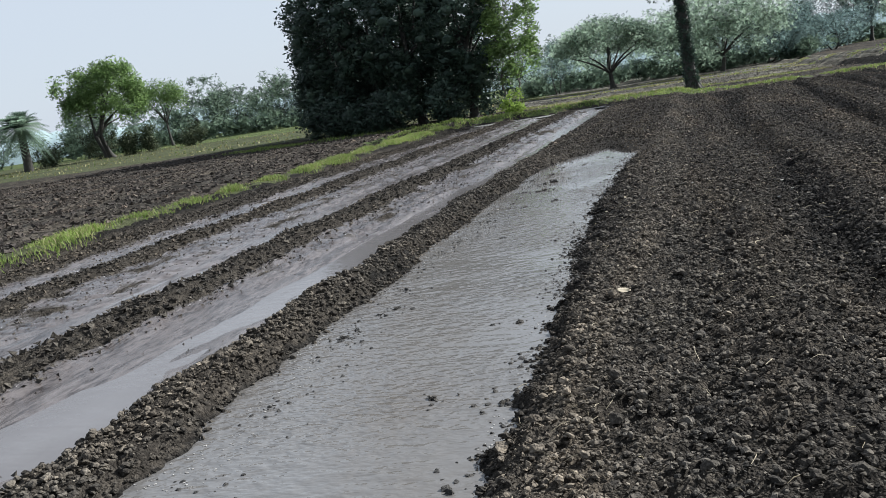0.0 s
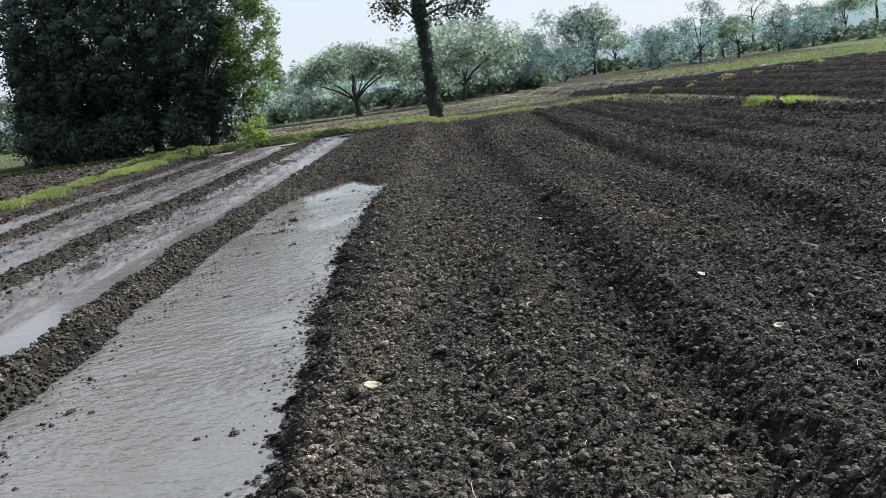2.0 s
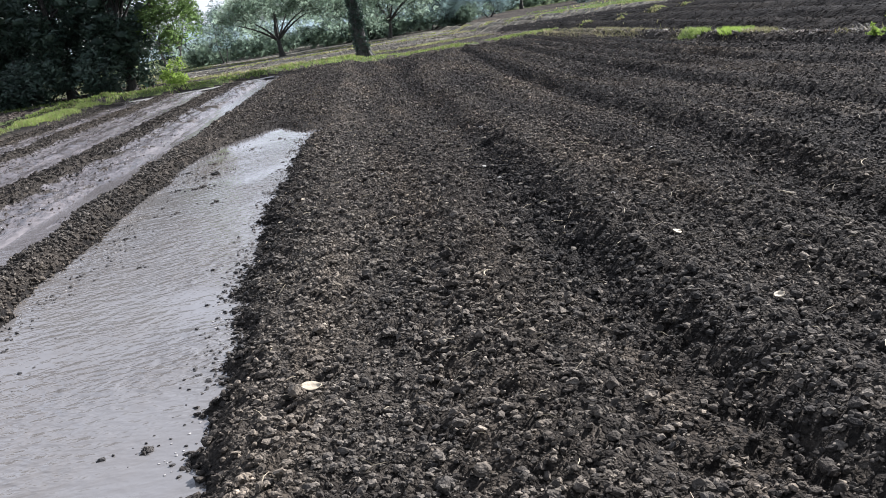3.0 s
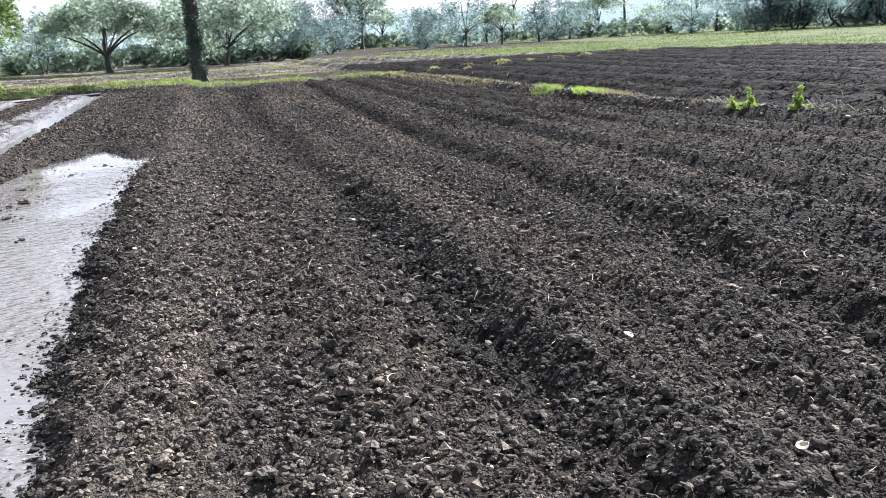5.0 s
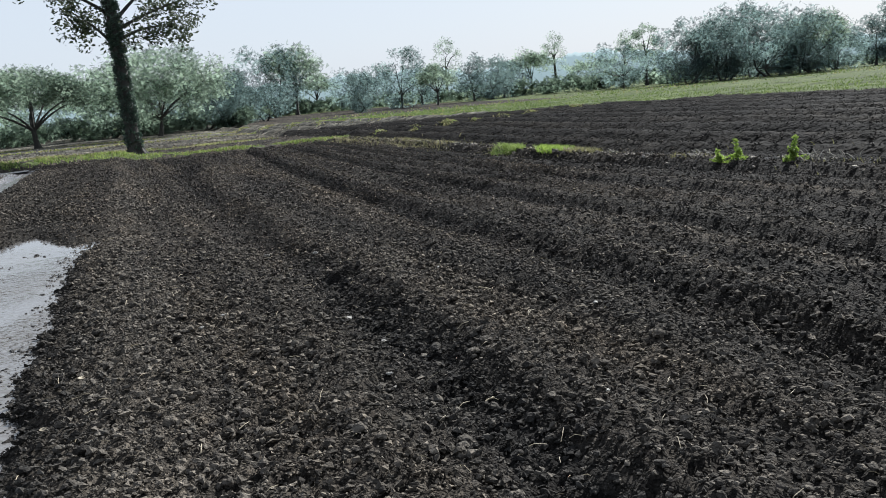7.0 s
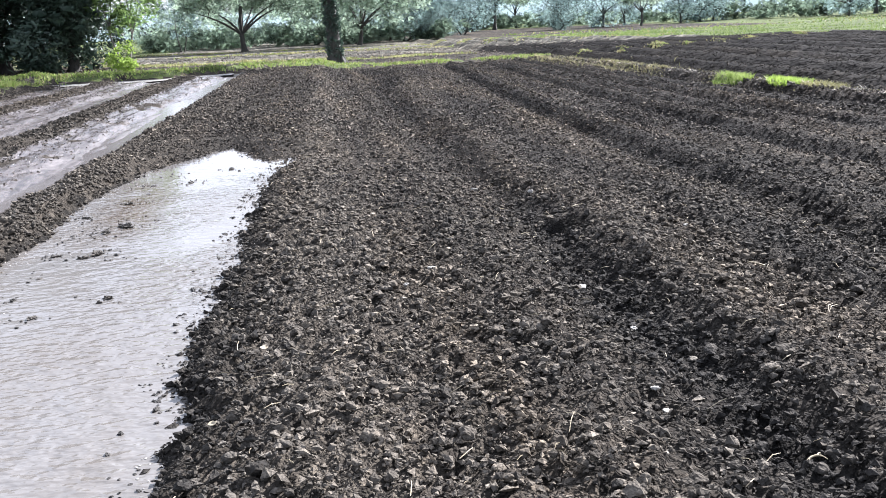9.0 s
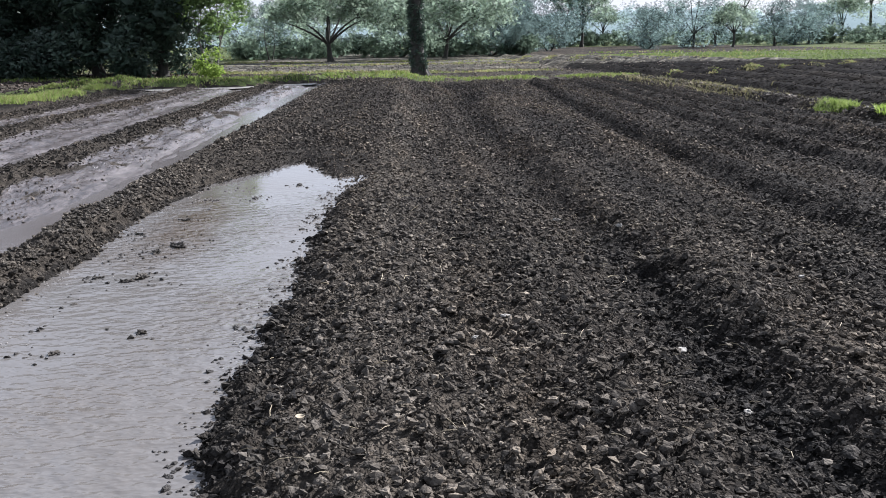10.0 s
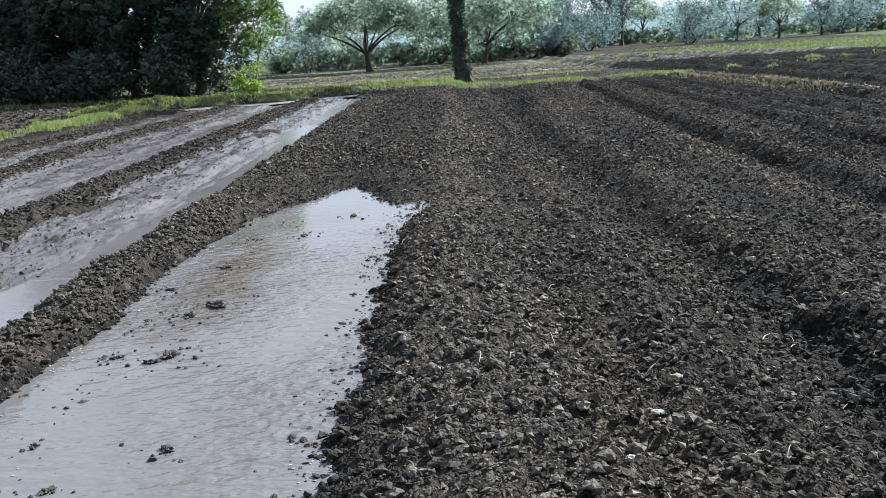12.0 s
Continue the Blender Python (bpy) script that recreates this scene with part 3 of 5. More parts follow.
def build_ground():
    xs = axis([(-900, 90), (-60, 1.6), (-14, 0.26), (-9.6, 0.12), (-5.6, 0.07), (-3.5, 0.034), (-2.4, 0.036), (-2.3, 0.08), (-1.45, 0.08), (-1.36, 0.038), (3.0, 0.045), (5.0, 0.07), (8, 0.13), (13, 0.20), (31, 0.26), (36, 0.6), (80, 4), (900, 90)])
    ys = axis([(-300, 60), (-8, 0.6), (-1.5, 0.2), (2.2, 0.1), (2.4, 0.045), (8, 0.045), (14, 0.062), (20, 0.11), (30, 0.18), (48, 0.35), (90, 2.0), (200, 12), (1500, 120)])
    gx, gy = np.meshgrid(xs, ys)
    z, _ = land(gx.ravel(), gy.ravel())
    v = np.stack([gx.ravel(), gy.ravel(), z], 1)
    nx, ny = len(xs), len(ys)
    i = (np.arange(ny - 1)[:, None] * nx + np.arange(nx - 1)[None, :]).ravel()
    f = np.stack([i, i + 1, i + nx + 1, i + nx], 1)
    c = (v[f[:, 0]] + v[f[:, 2]]) / 2
    _, kind = land(c[:, 0], c[:, 1])
    me = array_mesh("ground", v, f, (SOIL, BEDS, PLOUGHED, TURF, HAZEDSOIL, SHADESOIL, STUBBLE), kind, True)
    wet = me.attributes.new("wet", "FLOAT", "POINT")
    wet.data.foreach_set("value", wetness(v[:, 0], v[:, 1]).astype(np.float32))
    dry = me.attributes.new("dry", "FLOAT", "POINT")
    dry.data.foreach_set("value", dry_less_shade(v[:, 0], v[:, 1]).astype(np.float32))
    ob = tagged(new("ground", me), "dark ploughed clay field with watered muddy beds and grass", "ground", kind="structure")
    return ob


build_ground()


def water_sheet(name, x0, x1, y0, y1, z, mat, label):
    v = np.array([(x0, y0, z), (x1, y0, z), (x1, y1, z), (x0, y1, z)])
    return tagged(new(name, array_mesh(name, v, np.array([[0, 1, 2, 3]]), (mat,))), label, "water", kind="structure")


water_sheet("water", -3.05, -0.85, -7.5, 19.9, POND_Z, WATER, "shallow silty irrigation water standing in a flooded bed")
water_sheet("water_film", -4.4, -3.3, -7.5, 41.0, FILM_Z, FILM, "thin film of muddy water in a furrow")
water_sheet("water_film", -6.2, -5.4, -7.5, 38.0, FILM_Z - 0.006, FILM, "thin film of muddy water in a furrow")


def ditch_water():
    x = np.linspace(-10.5, -3.6, 24)
    mid = field_end(x) - 0.6
    v = np.concatenate([np.stack([x, mid - 0.75, x * 0 - 0.005], 1), np.stack([x, mid + 0.75, x * 0 - 0.005], 1)])
    i = np.arange(23)
    f = np.stack([i, i + 1, i + 25, i + 24], 1)
    tagged(new("ditch_water", array_mesh("ditch_water", v, f, (DITCH,))), "muddy feeder ditch water at the field end, paled like reflected sky", "water", kind="structure")


ditch_water()


def join(pieces):
    vs, fs, n = [], [], 0
    for v, f in pieces:
        vs.append(v)
        fs.append(f + n)
        n += len(v)
    return np.concatenate(vs), np.concatenate(fs)


# ---- loose soil ----
def rock_shapes(subdivisions, count, seed, rough=0.28):
    """Unit lumps with broken, uneven faces: one array of corners a variant, and the shared faces."""
    bm = bmesh.new()
    if subdivisions > 0:
        bmesh.ops.create_icosphere(bm, subdivisions=subdivisions, radius=1.0)
    elif subdivisions < 0:
        for co in ((0.94, 0, -0.33), (-0.47, 0.82, -0.33), (-0.47, -0.82, -0.33), (0, 0, 1)):
            bm.verts.new(co)
        bm.verts.ensure_lookup_table()
        for i, j, k in ((0, 1, 3), (1, 2, 3), (2, 0, 3), (2, 1, 0)):
            bm.faces.new((bm.verts[i], bm.verts[j], bm.verts[k]))
        bm.verts.index_update()
    else:
        for co in ((1, 0, 0), (0, 1, 0), (-1, 0, 0), (0, -1, 0), (0, 0, 1), (0, 0, -1)):
            bm.verts.new(co)
        bm.verts.ensure_lookup_table()
        for i in range(4):
            bm.faces.new((bm.verts[i], bm.verts[(i + 1) % 4], bm.verts[4]))
            bm.faces.new((bm.verts[(i + 1) % 4], bm.verts[i], bm.verts[5]))
        bm.verts.index_update()
    base = np.array([v.co[:] for v in bm.verts])
    faces = np.array([[v.index for v in f.verts] for f in bm.faces])
    bm.free()
    rng = np.random.default_rng(seed)
    out = []
    for _ in range(count):
        v = base.copy()
        for _ in range(4):
            n = rng.normal(size=3)
            n /= np.linalg.norm(n)
            d = v @ n
            cut = rng.uniform(0.45, 0.85)
            v -= np.outer(np.maximum(d - cut, 0), n)
        v *= (1 + rough * (0.75 if subdivisions > 0 else 1.0) * rng.uniform(-1, 1, (len(v), 1)))
        out.append(v)
    return np.array(out), faces


def scatter(name, xyz, size, subdivisions, mat, label, category, seed, flat=0.72, rough=0.36, pick=None):
    """Many lumps in one mesh."""
    rng = np.random.default_rng(seed)
    shapes, faces = rock_shapes(subdivisions, 10, seed + 1, rough)
    n = len(xyz)
    q = rng.normal(size=(n, 4))
    q /= np.linalg.norm(q, axis=1)[:, None]
    w, a, b, c = q.T
    rot = np.stack([np.stack([1 - 2 * (b * b + c * c), 2 * (a * b - c * w), 2 * (a * c + b * w)], 1),
                    np.stack([2 * (a * b + c * w), 1 - 2 * (a * a + c * c), 2 * (b * c - a * w)], 1),
                    np.stack([2 * (a * c - b * w), 2 * (b * c + a * w), 1 - 2 * (a * a + b * b)], 1)], 1)
    v = shapes[rng.integers(0, len(shapes), n)] * (size[:, None] * np.stack([np.ones(n), rng.uniform(0.7, 1, n), rng.uniform(0.5, 0.9, n)], 1))[:, None, :]
    v = np.einsum("nvk,njk->nvj", v, rot)
    v[:, :, 2] *= flat
    v += xyz[:, None, :]
    f = faces[None] + (np.arange(n) * shapes.shape[1])[:, None, None]
    mats = mat if isinstance(mat, tuple) else (mat,)
    idx = None if pick is None else np.repeat(pick, len(faces))
    me = array_mesh(name, v.reshape(-1, 3), f.reshape(-1, 3), mats, idx, False)
    return tagged(new(name, me), label, category, kind="stuff")


def spread(n, x0, x1, y0, y1, seed, keep):
    """Random places in a rectangle where keep(x, y) is above a random number, standing on the land."""
    rng = np.random.default_rng(seed)
    x, y = rng.uniform(x0, x1, n), rng.uniform(y0, y1, n)
    ok = keep(x, y) > rng.uniform(0, 1, n)
    x, y = x[ok], y[ok]
    return np.stack([x, y, land(x, y)[0]], 1), rng


def dry_bed(x, y):
    """1 on the cloddy dry soil right of the watered beds."""
    return ((inside_pond(x, y) < 0.0) & (x > -3.25) & (x < bank_x(y) + 0.8) & (y < field_end(x)) & ((x > -2.4) | (y > 17.0))).astype(float)


def on_ridges(x, y):
    v = np.zeros_like(x)
    for i, (cx, half, h) in enumerate(RIDGES):
        c = cx + wob(y, 50 + i, 1.6, 0.07) + wob(y, 60 + i, 0.3, 0.03)
        v = np.maximum(v, np.clip(1.35 - ((x - c) / (half * (1.28 if i == 0 else 0.95))) ** 2, 0, 1))
    return v * (y < field_end(x) - 0.5)


def damp_and_shade(x, y, rng):
    """0 ordinary clods, 1 darker ones (damp by the water, painted shade in the furrow bottoms), 2 dry brown ones on the
    trodden strip.
    """
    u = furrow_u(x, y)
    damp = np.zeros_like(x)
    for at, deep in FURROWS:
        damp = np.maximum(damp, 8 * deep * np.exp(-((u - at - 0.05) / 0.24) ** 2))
    dry = 0.95 * dry_less_shade(x, y) + 0.03
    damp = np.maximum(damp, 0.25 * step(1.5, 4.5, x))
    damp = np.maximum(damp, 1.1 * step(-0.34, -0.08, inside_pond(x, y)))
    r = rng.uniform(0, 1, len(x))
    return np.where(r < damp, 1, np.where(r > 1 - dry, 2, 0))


def clod_layer(name, n, box, seed, keep, sizes, sub, mat, label, sink=0.15):
    xyz, rng = spread(n, *box, seed, keep)
    s = sizes[0] * (sizes[1] / sizes[0]) ** (rng.uniform(0, 1, len(xyz)) ** 1.8)
    xyz[:, 2] += s * (0.35 - sink)
    pick = damp_and_shade(xyz[:, 0], xyz[:, 1], rng) if isinstance(mat, tuple) else None
    return scatter(name, xyz, s, sub, mat, label, "soil clods", seed + 7, pick=pick)


def nearness(x, y):
    """1 beside the footpath along the flooded bed, falling off to both sides and ahead."""
    return 1 - step(3.2, 7.2, np.hypot(x + 0.3, np.maximum(2.7, y - 11.5)))


def near_fall(x, y):
    return dry_bed(x, y) * nearness(x, y)


def mid_fall(x, y):
    return dry_bed(x, y) * (1 - 0.9 * nearness(x, y))


# darker clods: damp by the water, shade put in along furrow bottoms
DARKCLOD = soil_material("dark_clay_clod", clay(0.027, 0.8), clay(0.045, 0.8), clay(0.075, 0.8), 0.9, True, 0.9, 60.0, 0.8, crumbs=85.0, gloss=0.06, relief=0.006, vary=0.35)
BED = (CLOD, DARKCLOD, DRYCLOD)
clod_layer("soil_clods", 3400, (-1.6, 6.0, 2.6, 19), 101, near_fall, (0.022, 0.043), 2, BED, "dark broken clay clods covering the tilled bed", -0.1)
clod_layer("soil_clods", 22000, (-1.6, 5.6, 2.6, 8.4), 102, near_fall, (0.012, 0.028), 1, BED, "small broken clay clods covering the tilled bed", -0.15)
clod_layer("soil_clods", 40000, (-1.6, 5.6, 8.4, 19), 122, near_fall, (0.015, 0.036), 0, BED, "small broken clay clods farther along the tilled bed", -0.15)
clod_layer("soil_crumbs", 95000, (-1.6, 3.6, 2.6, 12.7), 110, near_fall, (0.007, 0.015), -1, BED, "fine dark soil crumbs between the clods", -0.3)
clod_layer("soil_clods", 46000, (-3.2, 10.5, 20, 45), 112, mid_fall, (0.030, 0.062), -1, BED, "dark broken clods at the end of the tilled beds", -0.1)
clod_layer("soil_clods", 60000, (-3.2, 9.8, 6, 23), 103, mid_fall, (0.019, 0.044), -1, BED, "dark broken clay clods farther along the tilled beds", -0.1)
clod_layer("ridge_clods", 11000, (-3.6, -2.45, 2.0, 18.5), 104, on_ridges, (0.015, 0.034), 1, (CLOD, CLOD, DRYCLOD), "dark clay clods heaped on a narrow earth ridge", -0.15)
clod_layer("ridge_crumbs", 15000, (-3.65, -2.4, 2.0, 18.5), 111, on_ridges, (0.010, 0.022), 0, (CLOD, CLOD, DRYCLOD), "fine clay crumbs on a narrow earth ridge", -0.2)
clod_layer("ridge_clods", 48000, (-9.8, -4.4, 4.0, 41), 105, on_ridges, (0.020, 0.055), -1, CLOD, "damp clay clods heaped on narrow earth ridges", -0.1)


# lighter clods crowd the crests, so ribs look lit against dark troughs
def ribbed_field(x, y):
    crest = 0.5 + 0.5 * np.cos((x + 0.02 * y) * 2 * math.pi / 2.1 + 0.35 * vnoise(x / 3, y / 6, 36))
    return ((x > bank_x(y)) & (x < pasture_x(y)) & (y < 70)) * (0.02 + 0.98 * crest ** 5)


clod_layer("ploughed_clods", 76000, (9, 30, 8, 60), 106, ribbed_field, (0.025, 0.055), -1, DARKCLOD, "dark clods on the ribbed ploughed field past the bank")


def rough_field(x, y):
    return ((x < -10.5) & (y < 60)).astype(float)


PLOUGHCLOD = soil_material("brown_clod", (0.026, 0.022, 0.019), (0.06, 0.051, 0.044), (0.13, 0.112, 0.097), 0.85, True, 0.5, 20.0)
clod_layer("ploughed_clods", 28000, (-40, -10.8, 10, 60), 107, rough_field, (0.05, 0.13), -1, PLOUGHCLOD, "large brown clods turned up in the rough ploughed field")


BANKCLOD = soil_material("pale_dry_clod", (0.11, 0.101, 0.09), (0.22, 0.204, 0.185), (0.38, 0.355, 0.325), 0.95, True, 0.9, 30.0, 1.0, crumbs=40.0, gloss=0.05)


# clods past the field end, lightened in colour to stand for haze
PLOTCLOD = soil_material("grey_brown_clod", (0.08, 0.072, 0.064), (0.135, 0.122, 0.11), (0.19, 0.173, 0.157), 0.95, True, 0.7, 30.0, 0.8, crumbs=40.0, gloss=0.03)


def past_end(x, y):
    return ((y > field_end(x) + 1.8) & (np.abs(y - 58.5 + 0.35 * x) > 1.4) & (x < bank_x(y) + 8)).astype(float) * 0.9


clod_layer("ploughed_clods", 10000, (-15, 14, 42, 76), 119, past_end, (0.04, 0.09), -1, PLOTCLOD, "dark brown clods on plots past the field end")


def pond_margin(x, y):
    p = inside_pond(x, y)
    return np.exp(-((p - 0.03) / 0.10) ** 2) * (0.55 + 1.0 * vnoise(x / 0.3, y / 0.4, 82)) * (x > -1.7) + (0.7 * np.exp(-((p - 0.20) / 0.09) ** 2) + 0.25 * np.exp(-((p - 0.36) / 0.15) ** 2)) * (x < -2.0) * step(-0.2, 0.3, vnoise(x / 0.22, y / 0.35, 82))


clod_layer("bank_clods", 11000, (8.0, 10.6, 8, 44), 117, lambda x, y: np.exp(-((x - bank_x(y)) / 0.3) ** 2) * np.clip(0.75 + 1.4 * vnoise(x / 0.6, y / 0.9, 118), 0, 1), (0.035, 0.10), 0, BANKCLOD, "pale dry clods along the top of the low bank")
xyz, rng = spread(15000, -3.0, -0.9, 2.2, 19.2, 108, pond_margin)
wet_size = 0.009 * 3.4 ** (rng.uniform(0, 1, len(xyz)) ** 1.9)
xyz[:, 2] = np.maximum(xyz[:, 2], POND_Z - 0.2 * wet_size) + 0.15 * wet_size
scatter("wet_clods", xyz, wet_size, 1, WETCLOD, "wet black clods along the water's edge", "soil clods", 115)


def muddy_litter(x, y):
    ok = (x < -3.35) & (x > -9.4) & (y < field_end(x) - 0.6)
    return ok * (0.85 * coarse(x, y) + 0.10 * step(0.05, 0.3, vnoise(x / 0.5, y / 1.5, 81)))


clod_layer("mud_crumbs", 26000, (-9.5, -3.4, 3, 40), 109, muddy_litter, (0.010, 0.034), -1, MOISTCLOD, "dark crumbs sunk in wet mud")


def one_rock(name, x, y, z, size, mat, label, category, seed, flat=0.6, group=""):
    rng = np.random.default_rng(seed)
    shapes, faces = rock_shapes(3, 1, seed, 0.06)
    v = shapes[0] * np.array([1, rng.uniform(0.65, 0.9), flat]) * size
    v *= 1 + 0.45 * np.array([noise.noise(Vector(p) / size * 2.2 + Vector((seed, 0, 0))) for p in v])[:, None]
    ob = new(name, array_mesh(name, v, faces, (mat,), None, False))
    ob.matrix_world = pose(x, y, z, 0, 0, rng.uniform(0, 360))
    return tagged(ob, label, category, group)


def ground_z(x, y):
    return float(land(np.array([x]), np.array([y]))[0][0])


# clods that stand out of the water
ISLETS = [(-2.55, 6.02, 0.05), (-2.38, 6.77, 0.05), (-1.28, 6.05, 0.05), (-2.19, 14.35, 0.10), (-1.87, 12.18, 0.05), (-2.22, 11.87, 0.045),
          (-2.30, 14.15, 0.08), (-2.20, 13.39, 0.09), (-2.37, 15.43, 0.06), (-2.49, 13.41, 0.05), (-2.62, 14.85, 0.05), (-2.27, 13.30, 0.06),
          (-2.45, 12.3, 0.035), (-2.1, 9.6, 0.03), (-1.45, 9.1, 0.035), (-1.5, 4.6, 0.045), (-2.5, 10.9, 0.04), (-1.95, 16.5, 0.05), (-1.6, 17.3, 0.06)]


def clod_heap(x, y, s, seed):
    """A low heap of wet crumbs grown together, half under water."""
    rng = np.random.default_rng(seed)
    shapes, faces = rock_shapes(4, 1, seed, 0.0)
    off = Vector((seed * 0.37, 0, 0))
    v = shapes[0] / np.linalg.norm(shapes[0], axis=1)[:, None]
    k = np.array([noise.noise(Vector(p) * 1.5 + off) * 0.8 + noise.noise(Vector(p) * 3.6 + off) * 0.65 + noise.noise(Vector(p) * 8.0 + off) * 0.25 for p in v])
    v = v * (1 + k)[:, None] * np.array([1.1, rng.uniform(0.55, 0.8), 0.5]) * s * 0.55
    ob = new("mud_clod", array_mesh("mud_clod", v, faces, (WETCLOD,), None, False))
    ob.matrix_world = pose(x, y, POND_Z, 0, 0, rng.uniform(0, 360))
    return tagged(ob, "wet black clod standing out of shallow water", "clod", "clods in the water")


for i, (x, y, s) in enumerate(ISLETS):
    clod_heap(x, y, s, 300 + i)


def round_islets(x, y):
    v = np.zeros_like(x)
    for a, b, r in ISLETS:
        v = np.maximum(v, np.exp(-(((x - a) / (2.2 * r)) ** 2 + ((y - b) / (2.6 * r)) ** 2)))
    return v


xyz, rng = spread(9000, -2.9, -1.0, 4, 18, 114, round_islets)
xyz[:, 2] = POND_Z + rng.uniform(-0.004, 0.004, len(xyz))
scatter("wet_crumbs", xyz, 0.007 * 3.6 ** (rng.uniform(0, 1, len(xyz)) ** 2.2), 1, WETCLOD, "wet crumbs in shallow water round the clods", "soil crumbs", 115)

STONES = [(1.51, 9.01, 0.030), (0.73, 9.98, 0.028), (1.28, 14.77, 0.045), (0.72, 9.84, 0.026), (0.08, 12.17, 0.040), (0.85, 15.35, 0.045), (0.54, 13.39, 0.03),
          (0.89, 11.69, 0.045), (0.94, 10.88, 0.03), (-0.12, 11.70, 0.026), (0.81, 14.20, 0.035), (2.3, 10.6, 0.03), (3.4, 12.4, 0.03), (2.0, 12.9, 0.028)]
for i, (x, y, s) in enumerate(STONES):
    one_rock("stone", x, y, ground_z(x, y) + s * 0.6, s * 0.75, STONE, "small pale stone lying on dark soil", "stone", 340 + i, 0.5, "stones on the soil")


def dry_leaf(x, y, size, turn, seed):
    rng = np.random.default_rng(seed)
    u = np.linspace(-1, 1, 9)
    v = []
    for t in u:
        w = 0.6 * (1 - abs(t) ** 2.2) + 0.02
        for k in (-1, -0.5, 0, 0.5, 1):
            v.append((t, w * k, 0.18 * abs(k) ** 1.5 + 0.15 * t * t + rng.uniform(-0.03, 0.03)))
    f = [(i * 5 + j, i * 5 + j + 1, i * 5 + j + 6, i * 5 + j + 5) for i in range(8) for j in range(4)]
    me = array_mesh("fallen_leaf", np.array(v) * size, np.array(f), (DRYLEAF,), None, True)
    ob = new("fallen_leaf", me)
    m = ob.modifiers.new("thick", "SOLIDIFY")
    m.thickness = 0.002
    ob.matrix_world = pose(x, y, ground_z(x, y) + 0.05, rng.uniform(16, 30), rng.uniform(-12, 12), turn * 0.3)
    return tagged(ob, "dry cream fallen leaf lying on the clods", "leaf", "fallen leaves")


for i, (x, y, s, r) in enumerate([(-0.566, 6.04, 0.047, 20), (1.45, 7.40, 0.038, 150), (1.50, 6.20, 0.030, 40), (-0.85, 10.62, 0.02, 80), (-1.0, 9.9, 0.018, 40)]):
    dry_leaf(x, y, s, r, 380 + i)


def tube(points, radii, sides=6):
    """Corners and faces of a bent, tapered tube."""
    pts = np.asarray(points, float)
    n = len(pts)
    tan = np.gradient(pts, axis=0)
    tan /= np.linalg.norm(tan, axis=1)[:, None] + 1e-9
    ref = np.where(np.abs(tan[:, 2:3]) > 0.9, np.array([[1.0, 0, 0]]), np.array([[0, 0, 1.0]]))
    a = np.cross(tan, ref)
    a /= np.linalg.norm(a, axis=1)[:, None] + 1e-9
    b = np.cross(tan, a)
    th = np.arange(sides) * 2 * math.pi / sides
    ring = a[:, None] * np.cos(th)[None, :, None] + b[:, None] * np.sin(th)[None, :, None]
    v = (pts[:, None] + ring * np.asarray(radii, float)[:, None, None]).reshape(-1, 3)
    i = np.arange(n - 1)[:, None] * sides
    j = np.arange(sides)[None]
    k = (j + 1) % sides
    f = np.stack([i + j, i + k, i + sides + k, i + sides + j], -1).reshape(-1, 4)
    return v, f


def straw_layer(name, n, box, seed, keep):
    xyz, rng = spread(n, *box, seed, keep)
    pieces = []
    for p in xyz:
        ln, a, tip = rng.uniform(0.012, 0.045), rng.uniform(0, 6.28), rng.uniform(-0.1, 0.6)
        d = np.array([math.cos(a), math.sin(a), tip]) * ln
        q = p + np.array([0, 0, 0.035])
        bend = np.array([rng.uniform(-0.2, 0.2), rng.uniform(-0.2, 0.2), 0.2]) * ln
        pieces.append(tube([q - d, q + bend, q + d], [0.0014, 0.0018, 0.0010], 3))
    v, f = join(pieces)
    tagged(new(name, array_mesh(name, v, f, (STRAW,))), "short dry straw and root bits on the soil", "straw", kind="stuff")


straw_layer("straw_bits", 1000, (-1.1, 5.0, 2.8, 20), 121, near_fall)


def bezier(a, b, c, n):
    t = np.linspace(0, 1, n)[:, None]
    return (1 - t) ** 2 * a + 2 * t * (1 - t) * b + t * t * c


def dry_root(x, y, size, turn, seed):
    """A forked, bleached root lying on the clods."""
    rng = np.random.default_rng(seed)
    a = np.array([-size, 0, 0.0])
    m = np.array([0.05 * size, 0.12 * size, 0.28 * size])
    pieces = [tube(bezier(a, (a + m) / 2 + np.array([0, 0.3 * size, 0.1 * size]), m, 7), np.linspace(0.005, 0.0035, 7), 6)]
    for s in (-1, 1):
        e = np.array([size * rng.uniform(0.6, 0.95), s * size * rng.uniform(0.25, 0.6), size * rng.uniform(0.0, 0.35)])
        pieces.append(tube(bezier(m, (m + e) / 2 + np.array([0, 0.1 * size, 0.2 * size]), e, 6), np.linspace(0.0035, 0.0012, 6), 5))
    v, f = join(pieces)
    ob = new("dry_root", array_mesh("dry_root", v, f, (STRAW,), None, True))
    ob.matrix_world = pose(x, y, ground_z(x, y) + 0.03, 0, 0, turn)
    return tagged(ob, "pale forked dry root lying on the clods", "root", "dry roots")


for i, (x, y, s, r) in enumerate([(3.11, 8.44, 0.06, 60), (2.35, 8.0, 0.05, 130), (1.05, 9.3, 0.04, 10), (0.35, 7.4, 0.045, 80), (1.9, 11.6, 0.06, 150), (0.9, 13.3, 0.05, 30)]):
    dry_root(x, y, s, r, 360 + i)


